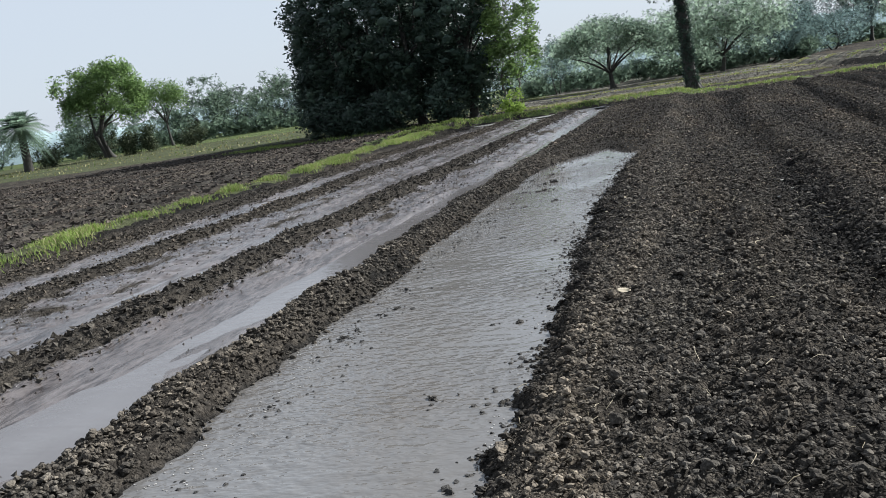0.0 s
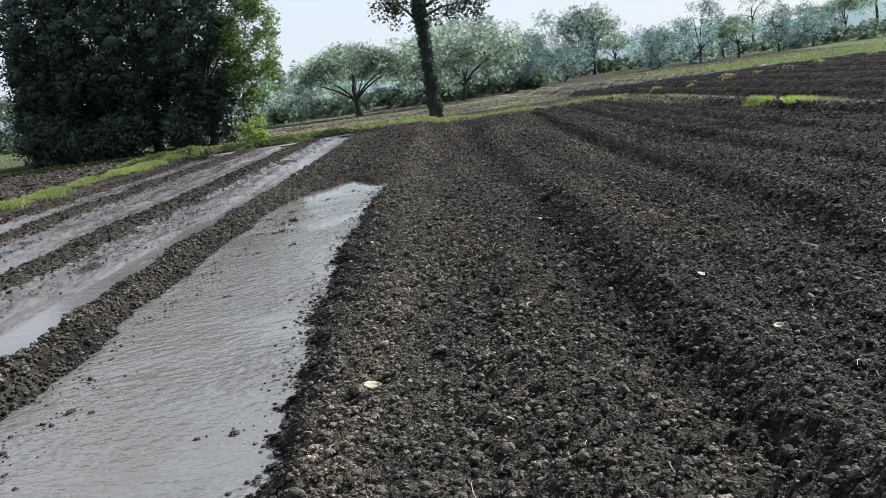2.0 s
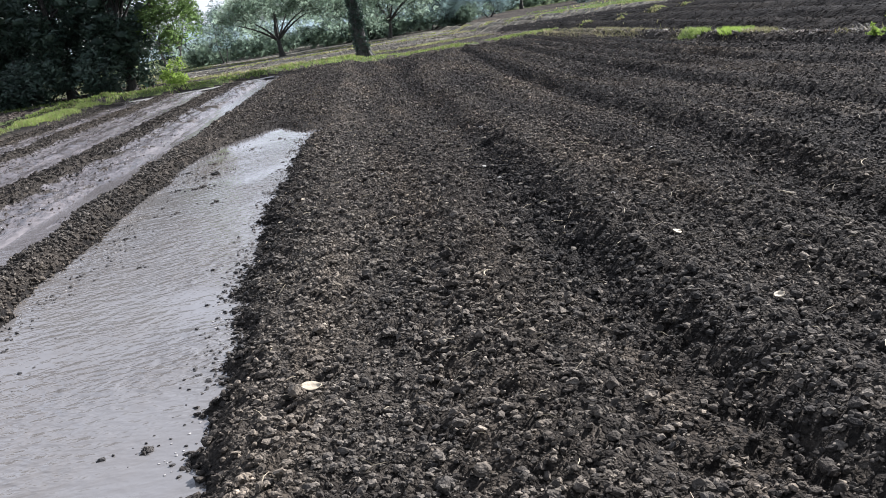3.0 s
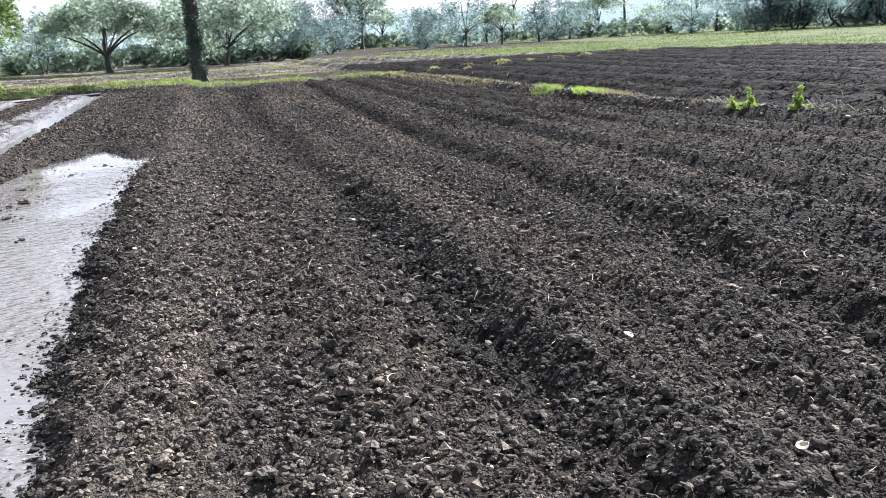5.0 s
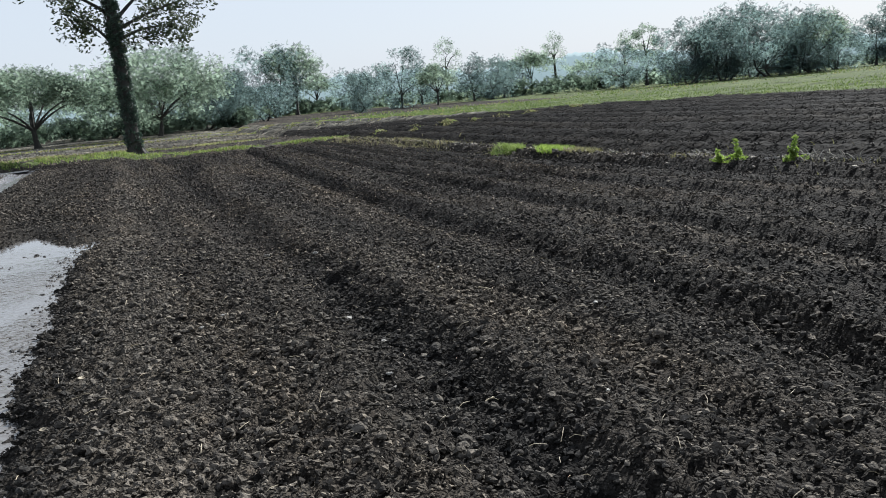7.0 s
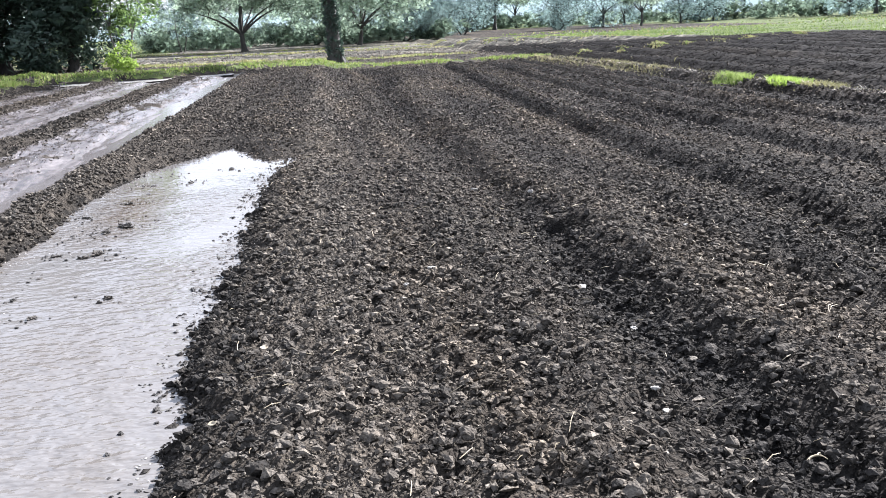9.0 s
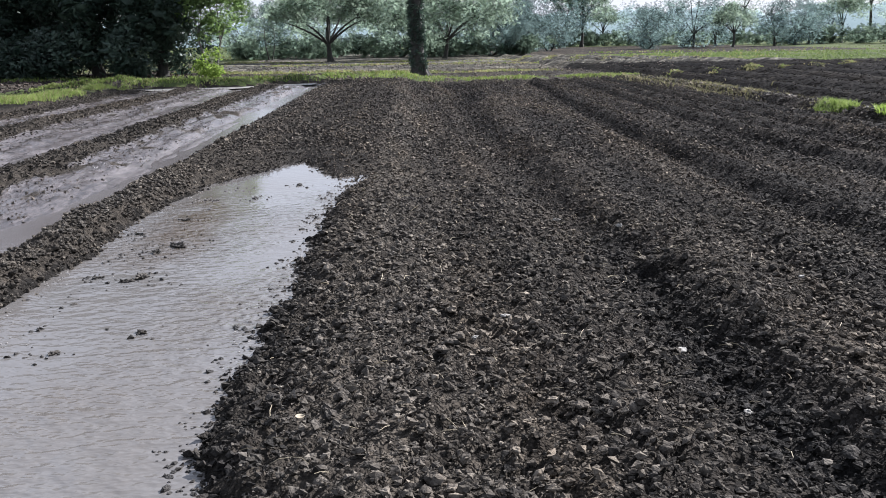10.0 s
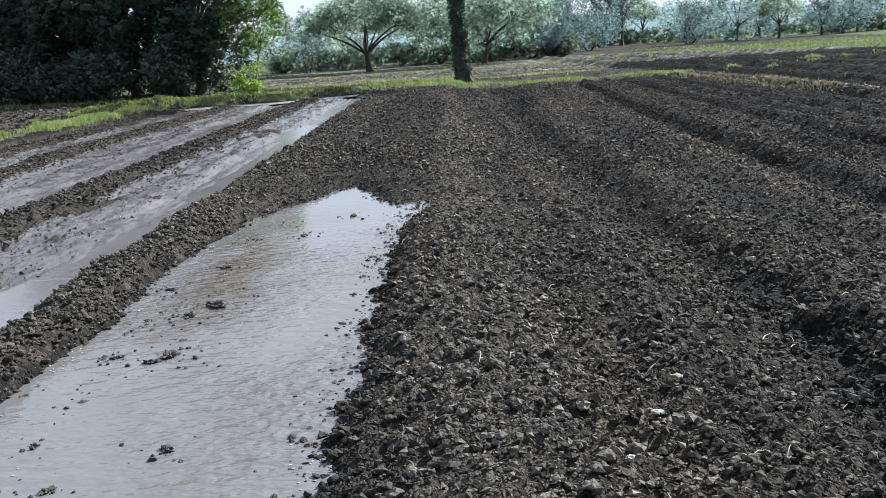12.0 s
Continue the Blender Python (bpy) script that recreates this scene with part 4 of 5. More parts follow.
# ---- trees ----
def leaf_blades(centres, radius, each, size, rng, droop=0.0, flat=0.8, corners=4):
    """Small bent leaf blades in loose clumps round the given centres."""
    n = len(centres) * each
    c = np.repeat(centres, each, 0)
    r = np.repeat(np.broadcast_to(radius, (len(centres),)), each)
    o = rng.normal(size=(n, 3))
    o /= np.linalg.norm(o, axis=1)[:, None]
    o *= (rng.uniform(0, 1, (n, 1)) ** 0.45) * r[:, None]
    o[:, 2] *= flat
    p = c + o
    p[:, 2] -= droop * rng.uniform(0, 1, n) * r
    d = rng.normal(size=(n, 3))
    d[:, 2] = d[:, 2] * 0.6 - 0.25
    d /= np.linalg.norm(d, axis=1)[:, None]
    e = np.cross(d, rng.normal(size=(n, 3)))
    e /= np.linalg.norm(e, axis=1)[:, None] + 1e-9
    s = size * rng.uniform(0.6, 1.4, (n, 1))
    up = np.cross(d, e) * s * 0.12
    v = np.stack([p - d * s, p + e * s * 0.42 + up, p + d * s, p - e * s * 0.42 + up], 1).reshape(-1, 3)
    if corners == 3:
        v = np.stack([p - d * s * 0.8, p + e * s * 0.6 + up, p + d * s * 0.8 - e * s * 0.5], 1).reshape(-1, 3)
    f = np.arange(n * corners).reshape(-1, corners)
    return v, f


def crown_mesh(name, v, f, mat, centres, each, middle, core=None, seed=0):
    """Leaf blades round lumps of dense inner foliage (core: their radii), each corner marked with the way out of its clump and of the crown."""
    k = f.shape[1]
    c = np.repeat(centres, each * k, 0)
    if core is not None:
        rng = np.random.default_rng(seed)
        shapes, faces = rock_shapes(1, 12, seed, 0.3)
        u = shapes[rng.integers(0, 12, len(centres))] * np.broadcast_to(core, (len(centres),))[:, None, None] * np.array([1, 1, 0.75]) + centres[:, None]
        if k == 4:
            f = np.concatenate([f[:, [0, 1, 2]], f[:, [0, 2, 3]]])
        f = np.concatenate([f, (faces[None] + (np.arange(len(centres)) * shapes.shape[1])[:, None, None]).reshape(-1, 3) + len(v)])
        v = np.concatenate([v, u.reshape(-1, 3)])
        c = np.concatenate([c, np.repeat(centres, shapes.shape[1], 0)])
    v[:, 2] = np.maximum(v[:, 2], 0.04)
    me = array_mesh(name, v, f, (mat,))
    a = v - c
    a /= np.linalg.norm(a, axis=1)[:, None] + 1e-6
    b = c - np.asarray(middle)
    b /= np.linalg.norm(b, axis=1)[:, None] + 1e-6
    o = a + 0.7 * b + np.array([0, 0, 0.15])
    o /= np.linalg.norm(o, axis=1)[:, None] + 1e-6
    at = me.attributes.new("out", "FLOAT_VECTOR", "POINT")
    at.data.foreach_set("vector", np.ascontiguousarray(o, dtype=np.float32).ravel())
    return me


def tree(name, label, x, y, h, w, kind="round", leaf=LEAF_HAZED, bark=BARK, seed=0, clumps=60, each=40, size=0.22, fork=0.3,
         trunk=0.0, lean=(0, 0), group="", category="tree", low=0.0, clump_r=0.0, stems=1, sides=7, corners=4, core=0.0):
    rng = np.random.default_rng(seed)
    root = new(name)
    root.matrix_world = pose(x, y, ground_z(x, y) - 0.05)
    tagged(root, label, category, group)
    rx = w / 2
    trunk = trunk or 0.022 * h + 0.04
    lean = np.array([lean[0], lean[1], 0.0])
    shape = {"round": (0.62, 0.38), "umbrella": (0.66, 0.33), "tall": (0.60, 0.42), "dense": (0.52, 0.50), "vase": (0.68, 0.32), "spread": (0.60, 0.42)}[kind]
    cz, rz = shape[0] * h, shape[1] * h
    # clumps fill a lumpy ellipsoid, most of them near its skin
    d = rng.normal(size=(clumps, 3))
    d /= np.linalg.norm(d, axis=1)[:, None]
    if kind == "umbrella":
        d[:, 2] = np.abs(d[:, 2]) * 1.25 - 0.42
    if kind == "spread":
        d[:, 2] = np.abs(d[:, 2]) * 1.3 - 0.5
    if kind == "vase":
        d[:, 2] = np.abs(d[:, 2]) - 0.45
    r = 0.55 + 0.45 * rng.uniform(0, 1, clumps) ** 0.5
    knob = np.array([0.70 + 0.5 * (0.5 + noise.noise(Vector(q * 1.6) + Vector((seed * 1.7, 0, 0)))) for q in d])
    c = d * (r * knob)[:, None] * np.array([rx, rx, rz]) + np.array([0, 0, cz])
    if kind == "dense":
        c[:, :2] *= (0.66 + 0.34 * step(0.05, 0.45, c[:, 2] / h))[:, None]
    c += lean * (c[:, 2:3] / h)
    c[:, 2] = np.maximum(c[:, 2], low)
    cr = clump_r or 0.36 * min(rx, rz) + 0.12
    # wood
    pieces = []
    heads = []
    for s in range(stems):
        a = rng.uniform(0, 6.28)
        off = np.array([math.cos(a), math.sin(a), 0]) * (0 if stems == 1 else rx * 0.35)
        foot = off * 0.35 + np.array([0, 0, 0])
        top = off + lean * fork + np.array([rng.uniform(-0.03, 0.03) * h, rng.uniform(-0.03, 0.03) * h, fork * h])
        mid = (foot + top) / 2 + np.array([rng.uniform(-0.02, 0.02) * h, rng.uniform(-0.02, 0.02) * h, 0])
        line = bezier(foot, mid, top, 7)
        k = trunk / stems ** 0.5
        rad = k * (1.0 - 0.35 * np.linspace(0, 1, 7))
        rad[0] *= 1.5
        rad[1] *= 1.1
        pieces.append(tube(line, rad, sides + 2))
        heads.append((top, k * 0.65))
    order = rng.permutation(clumps)
    limbs = max(4, min(9, clumps // 6))
    ends = []
    for i in range(limbs):
        top, k = heads[i % stems]
        t = c[order[i]]
        t = top + (t - top) * 0.72
        m = top + (t - top) * 0.5 + np.array([0, 0, 0.10 * h * (0.4 if kind != "tall" else 1.0)]) + rng.normal(size=3) * 0.03 * h
        line = bezier(top, m, t, 6)
        pieces.append(tube(line, k * np.linspace(0.72, 0.22, 6), max(5, sides - 2)))
        ends.extend((line[j], k * (0.6 - 0.08 * j)) for j in (2, 3, 4, 5))
    pos = np.array([e[0] for e in ends])
    for i in order[limbs:][: min(clumps - limbs, 46)]:
        t = c[i]
        j = int(np.argmin(np.linalg.norm(pos - t, axis=1) + 0.4 * np.maximum(pos[:, 2] - t[2], 0)))
        a, k = ends[j]
        m = (a + t) / 2 + rng.normal(size=3) * 0.02 * h + np.array([0, 0, 0.02 * h])
        pieces.append(tube(bezier(a, m, t, 4), max(k, 0.02) * np.linspace(0.55, 0.12, 4), 4))
    v, f = join(pieces)
    part("trunk", array_mesh("trunk", v, f, (bark,), None, True), root)
    cr = cr * rng.uniform(0.7, 1.25, clumps)
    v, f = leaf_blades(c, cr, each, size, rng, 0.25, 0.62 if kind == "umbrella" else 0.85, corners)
    part("crown", crown_mesh("crown", v, f, leaf, c, each, lean * 0.5 + np.array([0, 0, 0.55 * h]), cr * core if core else None, seed), root)
    return root


# tall tree at the end of the field, wrapped in creeper
def tall_tree():
    h, x, y = 12.5, 0.02, 44.75
    root = new("tall_tree")
    root.matrix_world = pose(x, y, ground_z(x, y) - 0.05)
    tagged(root, "tall slender tree with a creeper-wrapped trunk on a grass bund", "tree")
    rng = np.random.default_rng(5)
    line = np.array([(0, 0, 0), (-0.02, 0, 0.4), (-0.06, 0, 1.2), (-0.10, 0.02, 2.4), (-0.12, 0.0, 3.8), (-0.20, 0, 5.2), (-0.25, 0.05, 6.8), (-0.22, 0, 8.4), (-0.3, 0, 10.0), (-0.2, 0, 12.0)])
    pieces = [tube(line, [0.42, 0.30, 0.25, 0.23, 0.215, 0.20, 0.175, 0.14, 0.09, 0.04], 12)]
    for a in range(6):
        th = a * 1.05 + 0.3
        e = np.array([math.cos(th), math.sin(th), 0])
        pieces.append(tube([e * 0.2 + [0, 0, 0.55], e * 0.36 + [0, 0, 0.2], e * 0.6 + [0, 0, -0.05]], [0.09, 0.13, 0.08], 6))
    part("trunk", (lambda q: array_mesh("trunk", q[0], q[1], (BARK,), None, True))(join(pieces)), root)
    clumps = []
    limbs = [((-0.2, 0, 5.0), (1.4, 0.3, 5.9), (3.3, 0.3, 6.3)), ((-0.2, 0, 4.6), (0.9, -0.6, 5.2), (1.9, -1.0, 5.0)), ((-0.22, 0, 5.6), (-1.6, 0.4, 6.8), (-3.1, 0.6, 7.0)),
             ((-0.25, 0, 6.6), (-1.2, -0.8, 7.7), (-2.6, -1.2, 7.6)), ((-0.25, 0, 6.9), (1.2, 0.8, 8.1), (2.9, 1.2, 8.8)), ((-0.22, 0, 8.0), (-1.3, 0.6, 9.2), (-2.4, 0.9, 9.4)),
             ((-0.25, 0, 8.6), (0.9, -0.7, 9.7), (2.2, -1.0, 10.2)), ((-0.3, 0, 9.8), (-0.8, 0.2, 10.9), (-1.5, 0.4, 11.4)), ((-0.3, 0, 9.8), (0.5, 0.4, 11.0), (1.1, 0.6, 11.6)),
             ((-0.12, 0, 4.3), (-0.8, 0.3, 5.3), (-1.6, 0.3, 5.8)), ((-0.2, 0, 5.3), (0.9, 0.9, 6.6), (1.9, 1.6, 7.2))]
    for s, m, e in limbs:
        s, m, e = np.array(s), np.array(m), np.array(e)
        line = bezier(s, m, e, 8)
        v, f = tube(line, np.linspace(0.085, 0.018, 8), 6)
        ob = part("limb", array_mesh("limb", v, f, (BARK,), None, True), root)
        ob["label"] = "bare limb reaching out from the trunk"
        for t in (0.45, 0.62, 0.78, 0.9, 1.0, 1.06):
            k = s + (m - s) * 0 + bezier(s, m, e, 101)[min(100, int(t * 100))] - s
            for _ in range(4):
                clumps.append(k + rng.normal(size=3) * np.array([0.42, 0.42, 0.36]))
    for z in np.linspace(5.0, 12.3, 26):
        clumps.append(np.array([-0.2, 0, z]) + rng.normal(size=3) * 0.4)
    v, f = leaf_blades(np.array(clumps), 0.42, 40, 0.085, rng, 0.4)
    part("crown", array_mesh("crown", v, f, (LEAF_TALL,)), root, "loose crown of small dull green leaves")
    th, z = rng.uniform(0, 6.28, 800), rng.uniform(0.3, 6.5, 800)
    ring = np.stack([np.cos(th) * 0.25 - 0.035 * z, np.sin(th) * 0.25, z], 1)
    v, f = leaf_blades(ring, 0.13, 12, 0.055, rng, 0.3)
    part("creeper", array_mesh("creeper", v, f, (LEAF_DARK,)), root, "dark creeper leaves clinging to the trunk")


LEAF_TALL = leaf_material("dull_green_leaf", (0.03, 0.042, 0.026), (0.05, 0.064, 0.038), (0.09, 0.105, 0.062), 0.3)
tall_tree()

# dark grove beside the watered beds
GROVE = [(-25.4, 66, 8.2, 5.4, 0.5), (-22.6, 61, 14.5, 7.0, 0.5), (-19.5, 59, 15.0, 7.5, 0.4), (-16.4, 57.5, 14.0, 6.5, 0.3), (-13.0, 56.8, 12.0, 4.6, 1.0), (-21.5, 67, 15.5, 8.0, 0.6), (-16.8, 64, 14.0, 7.0, 0.6), (-25.8, 71, 9.0, 5.6, 0.5)]
for i, (x, y, h, w, low) in enumerate(GROVE):
    tree("grove_tree", "dark dense leafy tree in a shady grove", x, y, h, w, "dense", LEAF_DARK, BARK, 20 + i, 190, 64, 0.14, 0.28, 0.26, (0, 0), "grove trees", "tree", low, 0.85, 1, core=0.42)
tree("grove_tree", "ragged outer tree of the dark grove with drooping boughs", -25.6, 66.5, 13.0, 5.4, "tall", LEAF_DARK, BARK, 29, 34, 50, 0.15, 0.3, 0.2, (-0.6, 0), "grove trees", "tree", 2.0, 0.8, 1)
for i, (x, y, h, w) in enumerate([(-25.0, 64.0, 3.2, 3.2), (-21.8, 58.3, 3.0, 3.6), (-17.8, 56.0, 2.8, 3.4), (-14.2, 55.6, 2.6, 2.8), (-24.0, 59.6, 2.6, 3.4), (-19.9, 57.0, 2.6, 3.2), (-15.6, 60.5, 3.8, 4.4), (-19.0, 62.5, 4.0, 4.6), (-23.0, 66.0, 4.0, 4.6), (-12.6, 59.6, 3.4, 3.4)]):
    tree("undergrowth_bush", "dark leafy undergrowth bush beneath grove trees", x, y, h, w, "dense", LEAF_DARK, BARK, 40 + i, 46, 50, 0.13, 0.2, 0.05, (0, 0), "grove undergrowth", "bush", 0.15, 0.6, 3)
tree("sapling_tree", "sunlit light green young tree at the grove's edge", -10.2, 55.5, 9.0, 3.4, "tall", LEAF_GREEN, BARK_PALE, 50, 130, 60, 0.13, 0.2, 0.10, (0.5, 0), "", "tree", 0.4, 0.55, 2)
for i, (x, y, h, w) in enumerate([(-75.6, 116.0, 3.4, 2.6), (-73.4, 117.5, 3.8, 2.4), (-82.5, 119.0, 4.2, 5.5), (-69.0, 121.0, 3.0, 4.0), (-86.0, 112.0, 4.0, 5.0)]):
    tree("undergrowth_bush", "dark shrub beside the tall thorn tree", x, y, h, w, "dense", LEAF_TALL, BARK, 140 + i, 40, 70, 0.16, 0.2, 0.08, (0, 0), "shrubs by the field", "bush", 0.15, 0.8, 3, 5, 3)
tree("bush", "bright green young bush on the grass bund", -9.6, 52.3, 1.5, 1.5, "dense", LEAF_YOUNG, BARK, 51, 22, 40, 0.09, 0.2, 0.03, (0, 0), "", "bush", 0.1, 0.3, 3)

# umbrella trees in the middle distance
tree("umbrella_tree", "spreading umbrella-crowned thorn tree with bare forking limbs", -6.8, 87.0, 6.6, 10.0, "umbrella", LEAF_HAZED, BARK, 60, 150, 80, 0.22, 0.22, 0.26, (0, 0), "thorn trees", "tree", 0, 1.0, 1, 7, 3)
tree("umbrella_tree", "broad thorn tree standing behind the tall tree", 2.8, 91.0, 7.2, 12.5, "round", LEAF_HAZED, BARK, 61, 150, 80, 0.26, 0.22, 0.2, (0.4, 0), "thorn trees", "tree", 0.6, 1.3, 1, 7, 3)
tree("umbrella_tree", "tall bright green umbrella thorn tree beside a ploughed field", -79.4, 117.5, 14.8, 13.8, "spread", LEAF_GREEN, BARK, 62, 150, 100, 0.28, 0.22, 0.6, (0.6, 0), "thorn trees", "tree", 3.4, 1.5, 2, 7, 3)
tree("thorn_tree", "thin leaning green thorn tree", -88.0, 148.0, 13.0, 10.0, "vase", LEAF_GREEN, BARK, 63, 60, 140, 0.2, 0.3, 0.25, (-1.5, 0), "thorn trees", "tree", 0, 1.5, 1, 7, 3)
tree("small_tree", "small dark upright tree past the field", -13.2, 97.0, 5.2, 3.4, "round", LEAF_HAZE_BLUE, BARK, 64, 40, 50, 0.13, 0.25, 0.10, (0, 0), "far trees", "tree", 0, 0.5, 2)


def palm(x, y, h, seed):
    rng = np.random.default_rng(seed)
    root = new("date_palm")
    root.matrix_world = pose(x, y, ground_z(x, y) - 0.05)
    tagged(root, "short wild date palm with a shaggy trunk", "palm")
    v, f = tube([(0, 0, 0), (0.05, 0, h * 0.3), (0, 0.05, h * 0.62)], [0.6, 0.5, 0.45], 9)
    part("trunk", array_mesh("trunk", v, f, (BARK,), None, True), root)
    vs, fs, n = [], [], 0
    for i in range(130):
        a, el = rng.uniform(0, 6.28), rng.uniform(-0.7, 1.3)
        ln = h * rng.uniform(0.34, 0.48)
        d = np.array([math.cos(a) * math.cos(el), math.sin(a) * math.cos(el), math.sin(el)])
        side = np.array([-math.sin(a), math.cos(a), 0])
        base = np.array([0, 0, h * 0.62])
        for j in range(14):
            t = (j + 1) / 14
            p = base + d * ln * t + np.array([0, 0, -0.5 * ln * t * t])
            for sgn in (-1, 1):
                tip = p + side * sgn * ln * 0.24 * math.sin(math.pi * min(t + 0.1, 1)) + d * ln * 0.12 + np.array([0, 0, -0.05 * ln])
                o = d * 0.035 * h * 0.4
                vs += [p - o, p + o, tip + o * 0.2, tip - o * 0.2]
                fs.append((n, n + 1, n + 2, n + 3))
                n += 4
    part("fronds", array_mesh("fronds", np.array(vs), np.array(fs), (LEAF_SCRUB,)), root, "drooping grey-green feather fronds")


palm(-81.3, 101.6, 9.0, 70)

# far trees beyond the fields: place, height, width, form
FORMS = {0: ("dense", LEAF_HAZE_BLUE, 0.22, "hazy blue-green round tree at the far field edge"), 1: ("tall", LEAF_HAZED, 0.5, "tall thin tree rising above the far tree line"),
         2: ("umbrella", LEAF_HAZED, 0.3, "far flat-topped thorn tree in haze"), 3: ("dense", LEAF_HAZE_BLUE, 0.12, "dense bushy far tree reaching the ground"), 4: ("vase", LEAF_HAZED, 0.3, "open light grey-green far tree")}
FAR_A = [(21.2, 145, 10.5, 10.5, 3), (25.5, 150, 11.5, 8.0, 4), (31.5, 163, 7.0, 7.5, 2), (28.1, 121.5, 5.0, 5.4, 3), (36.0, 129, 7.6, 8.0, 0), (39.5, 124, 5.6, 5.5, 2),
         (64.0, 190, 12.3, 5.5, 1), (46.2, 128, 5.8, 4.6, 0), (50.4, 132, 6.0, 5.6, 0), (54.0, 136, 6.2, 5.0, 0)]
FAR_B = [(63.0, 146, 7.7, 7.0, 4), (86.2, 185, 12.6, 5.4, 1), (75.0, 148, 5.9, 8.4, 2), (98.6, 178, 10.4, 4.2, 1), (75.2, 131, 9.2, 4.6, 1), (69.6, 112, 7.2, 8.0, 3), (75.0, 112, 8.2, 9.0, 3),
         (81.4, 110, 9.4, 12.0, 3), (78.5, 116, 9.0, 10.0, 3), (90.5, 112, 8.6, 9.0, 2), (72.4, 114, 7.4, 8.0, 0), (86.5, 108, 8.0, 8.5, 3), (103.0, 123, 6.2, 5.0, 2)]
FAR_C = [(112.6, 125, 8.3, 6.5, 0), (120.0, 127, 12.0, 6.5, 3), (132.0, 126, 9.0, 9.0, 0), (9.0, 98, 4.4, 3.6, 0), (12.5, 112, 5.2, 4.6, 3), (15.0, 140, 7.0, 6.0, 0), (6.5, 104, 5.6, 5.0, 2),
         (-12.5, 120, 7.0, 8.0, 2), (-3.0, 112, 6.4, 7.0, 2), (44.0, 170, 7.4, 8.0, 0)]
FAR_D = [(-100.0, 182, 12.0, 15.0, 0), (-84.0, 186, 11.0, 13.0, 0), (-74.0, 190, 14.0, 12.0, 0), (-116.0, 165, 9.0, 12.0, 3), (-128.0, 150, 9.5, 12.0, 3), (-66.0, 170, 9.0, 9.0, 3), (-100, 140, 7.0, 8.0, 3), (-105.0, 171, 9.0, 13.0, 3), (-97.0, 176, 8.5, 12.0, 0), (-91.0, 178, 9.5, 13.0, 3), (-86.0, 172, 8.5, 12.0, 0), (-80.0, 180, 9.5, 12.0, 3)]
FAR_E = [(-1.5, 102, 6.4, 9.0, 3), (7.5, 101, 5.6, 8.0, 3), (10.5, 110, 5.0, 6.5, 3), (-9.5, 108, 6.0, 9.0, 3), (-17.0, 106, 6.2, 8.5, 3), (16.5, 122, 4.6, 6.0, 3), (42.5, 140, 6.4, 7.5, 0), (58.0, 142, 6.0, 7.0, 0), (34.0, 145, 6.4, 8.0, 0), (84.0, 118, 9.2, 11.0, 3), (94.0, 120, 7.4, 9.0, 0), (99.0, 118, 6.6, 8.0, 3), (66.0, 122, 6.6, 8.0, 0)]
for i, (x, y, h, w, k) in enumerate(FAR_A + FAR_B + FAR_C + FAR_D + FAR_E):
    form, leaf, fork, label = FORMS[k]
    leaf = LEAF_SCRUB if x < -50 else LEAF_HAZED if x < 0 else leaf
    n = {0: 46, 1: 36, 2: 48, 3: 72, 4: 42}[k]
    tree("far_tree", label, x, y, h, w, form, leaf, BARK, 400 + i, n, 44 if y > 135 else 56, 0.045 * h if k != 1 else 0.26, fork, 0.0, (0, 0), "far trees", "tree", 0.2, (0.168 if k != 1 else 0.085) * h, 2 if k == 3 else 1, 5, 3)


# ---- hedges and far wood ----
def bush_belt(name, label, spots, size, each, mat, seed):
    rng = np.random.default_rng(seed)
    c, r = [], []
    for x, y, w, h in spots:
        for _ in range(9):
            p = np.array([x + rng.normal() * w * 0.3, y + rng.normal() * w * 0.3, h * rng.uniform(0.15, 0.75)])
            c.append(p)
            r.append(h * rng.uniform(0.28, 0.5))
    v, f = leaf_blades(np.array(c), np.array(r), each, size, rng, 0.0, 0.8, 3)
    ob = tagged(new(name, crown_mesh(name, v, f, mat, np.array(c), each, (0, 400, -60), np.array(r) * 0.4, seed)), label, "bushes", kind="stuff")
    ob.location.z = -0.34


_r = random.Random(9)
bush_belt("scrub_bushes", "low grey-green scrub below the far trees", [(_r.uniform(-16, 14), _r.uniform(97, 118), _r.uniform(2, 4), _r.uniform(1.2, 2.6)) for _ in range(60)], 0.32, 30, LEAF_SCRUB, 501)
bush_belt("scrub_bushes", "low hazy scrub along the far field edge", [(10 + 120 * t + _r.uniform(-4, 4), 150 + 12 * math.sin(t * 9) - 18 * t + _r.uniform(-4, 8), _r.uniform(2, 5), _r.uniform(1.4, 3.2)) for t in [i / 110 for i in range(110)]], 0.42, 30, LEAF_SCRUB, 502)
bush_belt("scrub_bushes", "green rounded bushes beyond the ploughed field", [(-112 + 52 * t + _r.uniform(-2, 2), 152 + 14 * t + _r.uniform(-3, 3), _r.uniform(4, 6), _r.uniform(2.4, 4.0)) for t in [i / 34 for i in range(34)]], 0.5, 34, LEAF_SCRUB, 503)


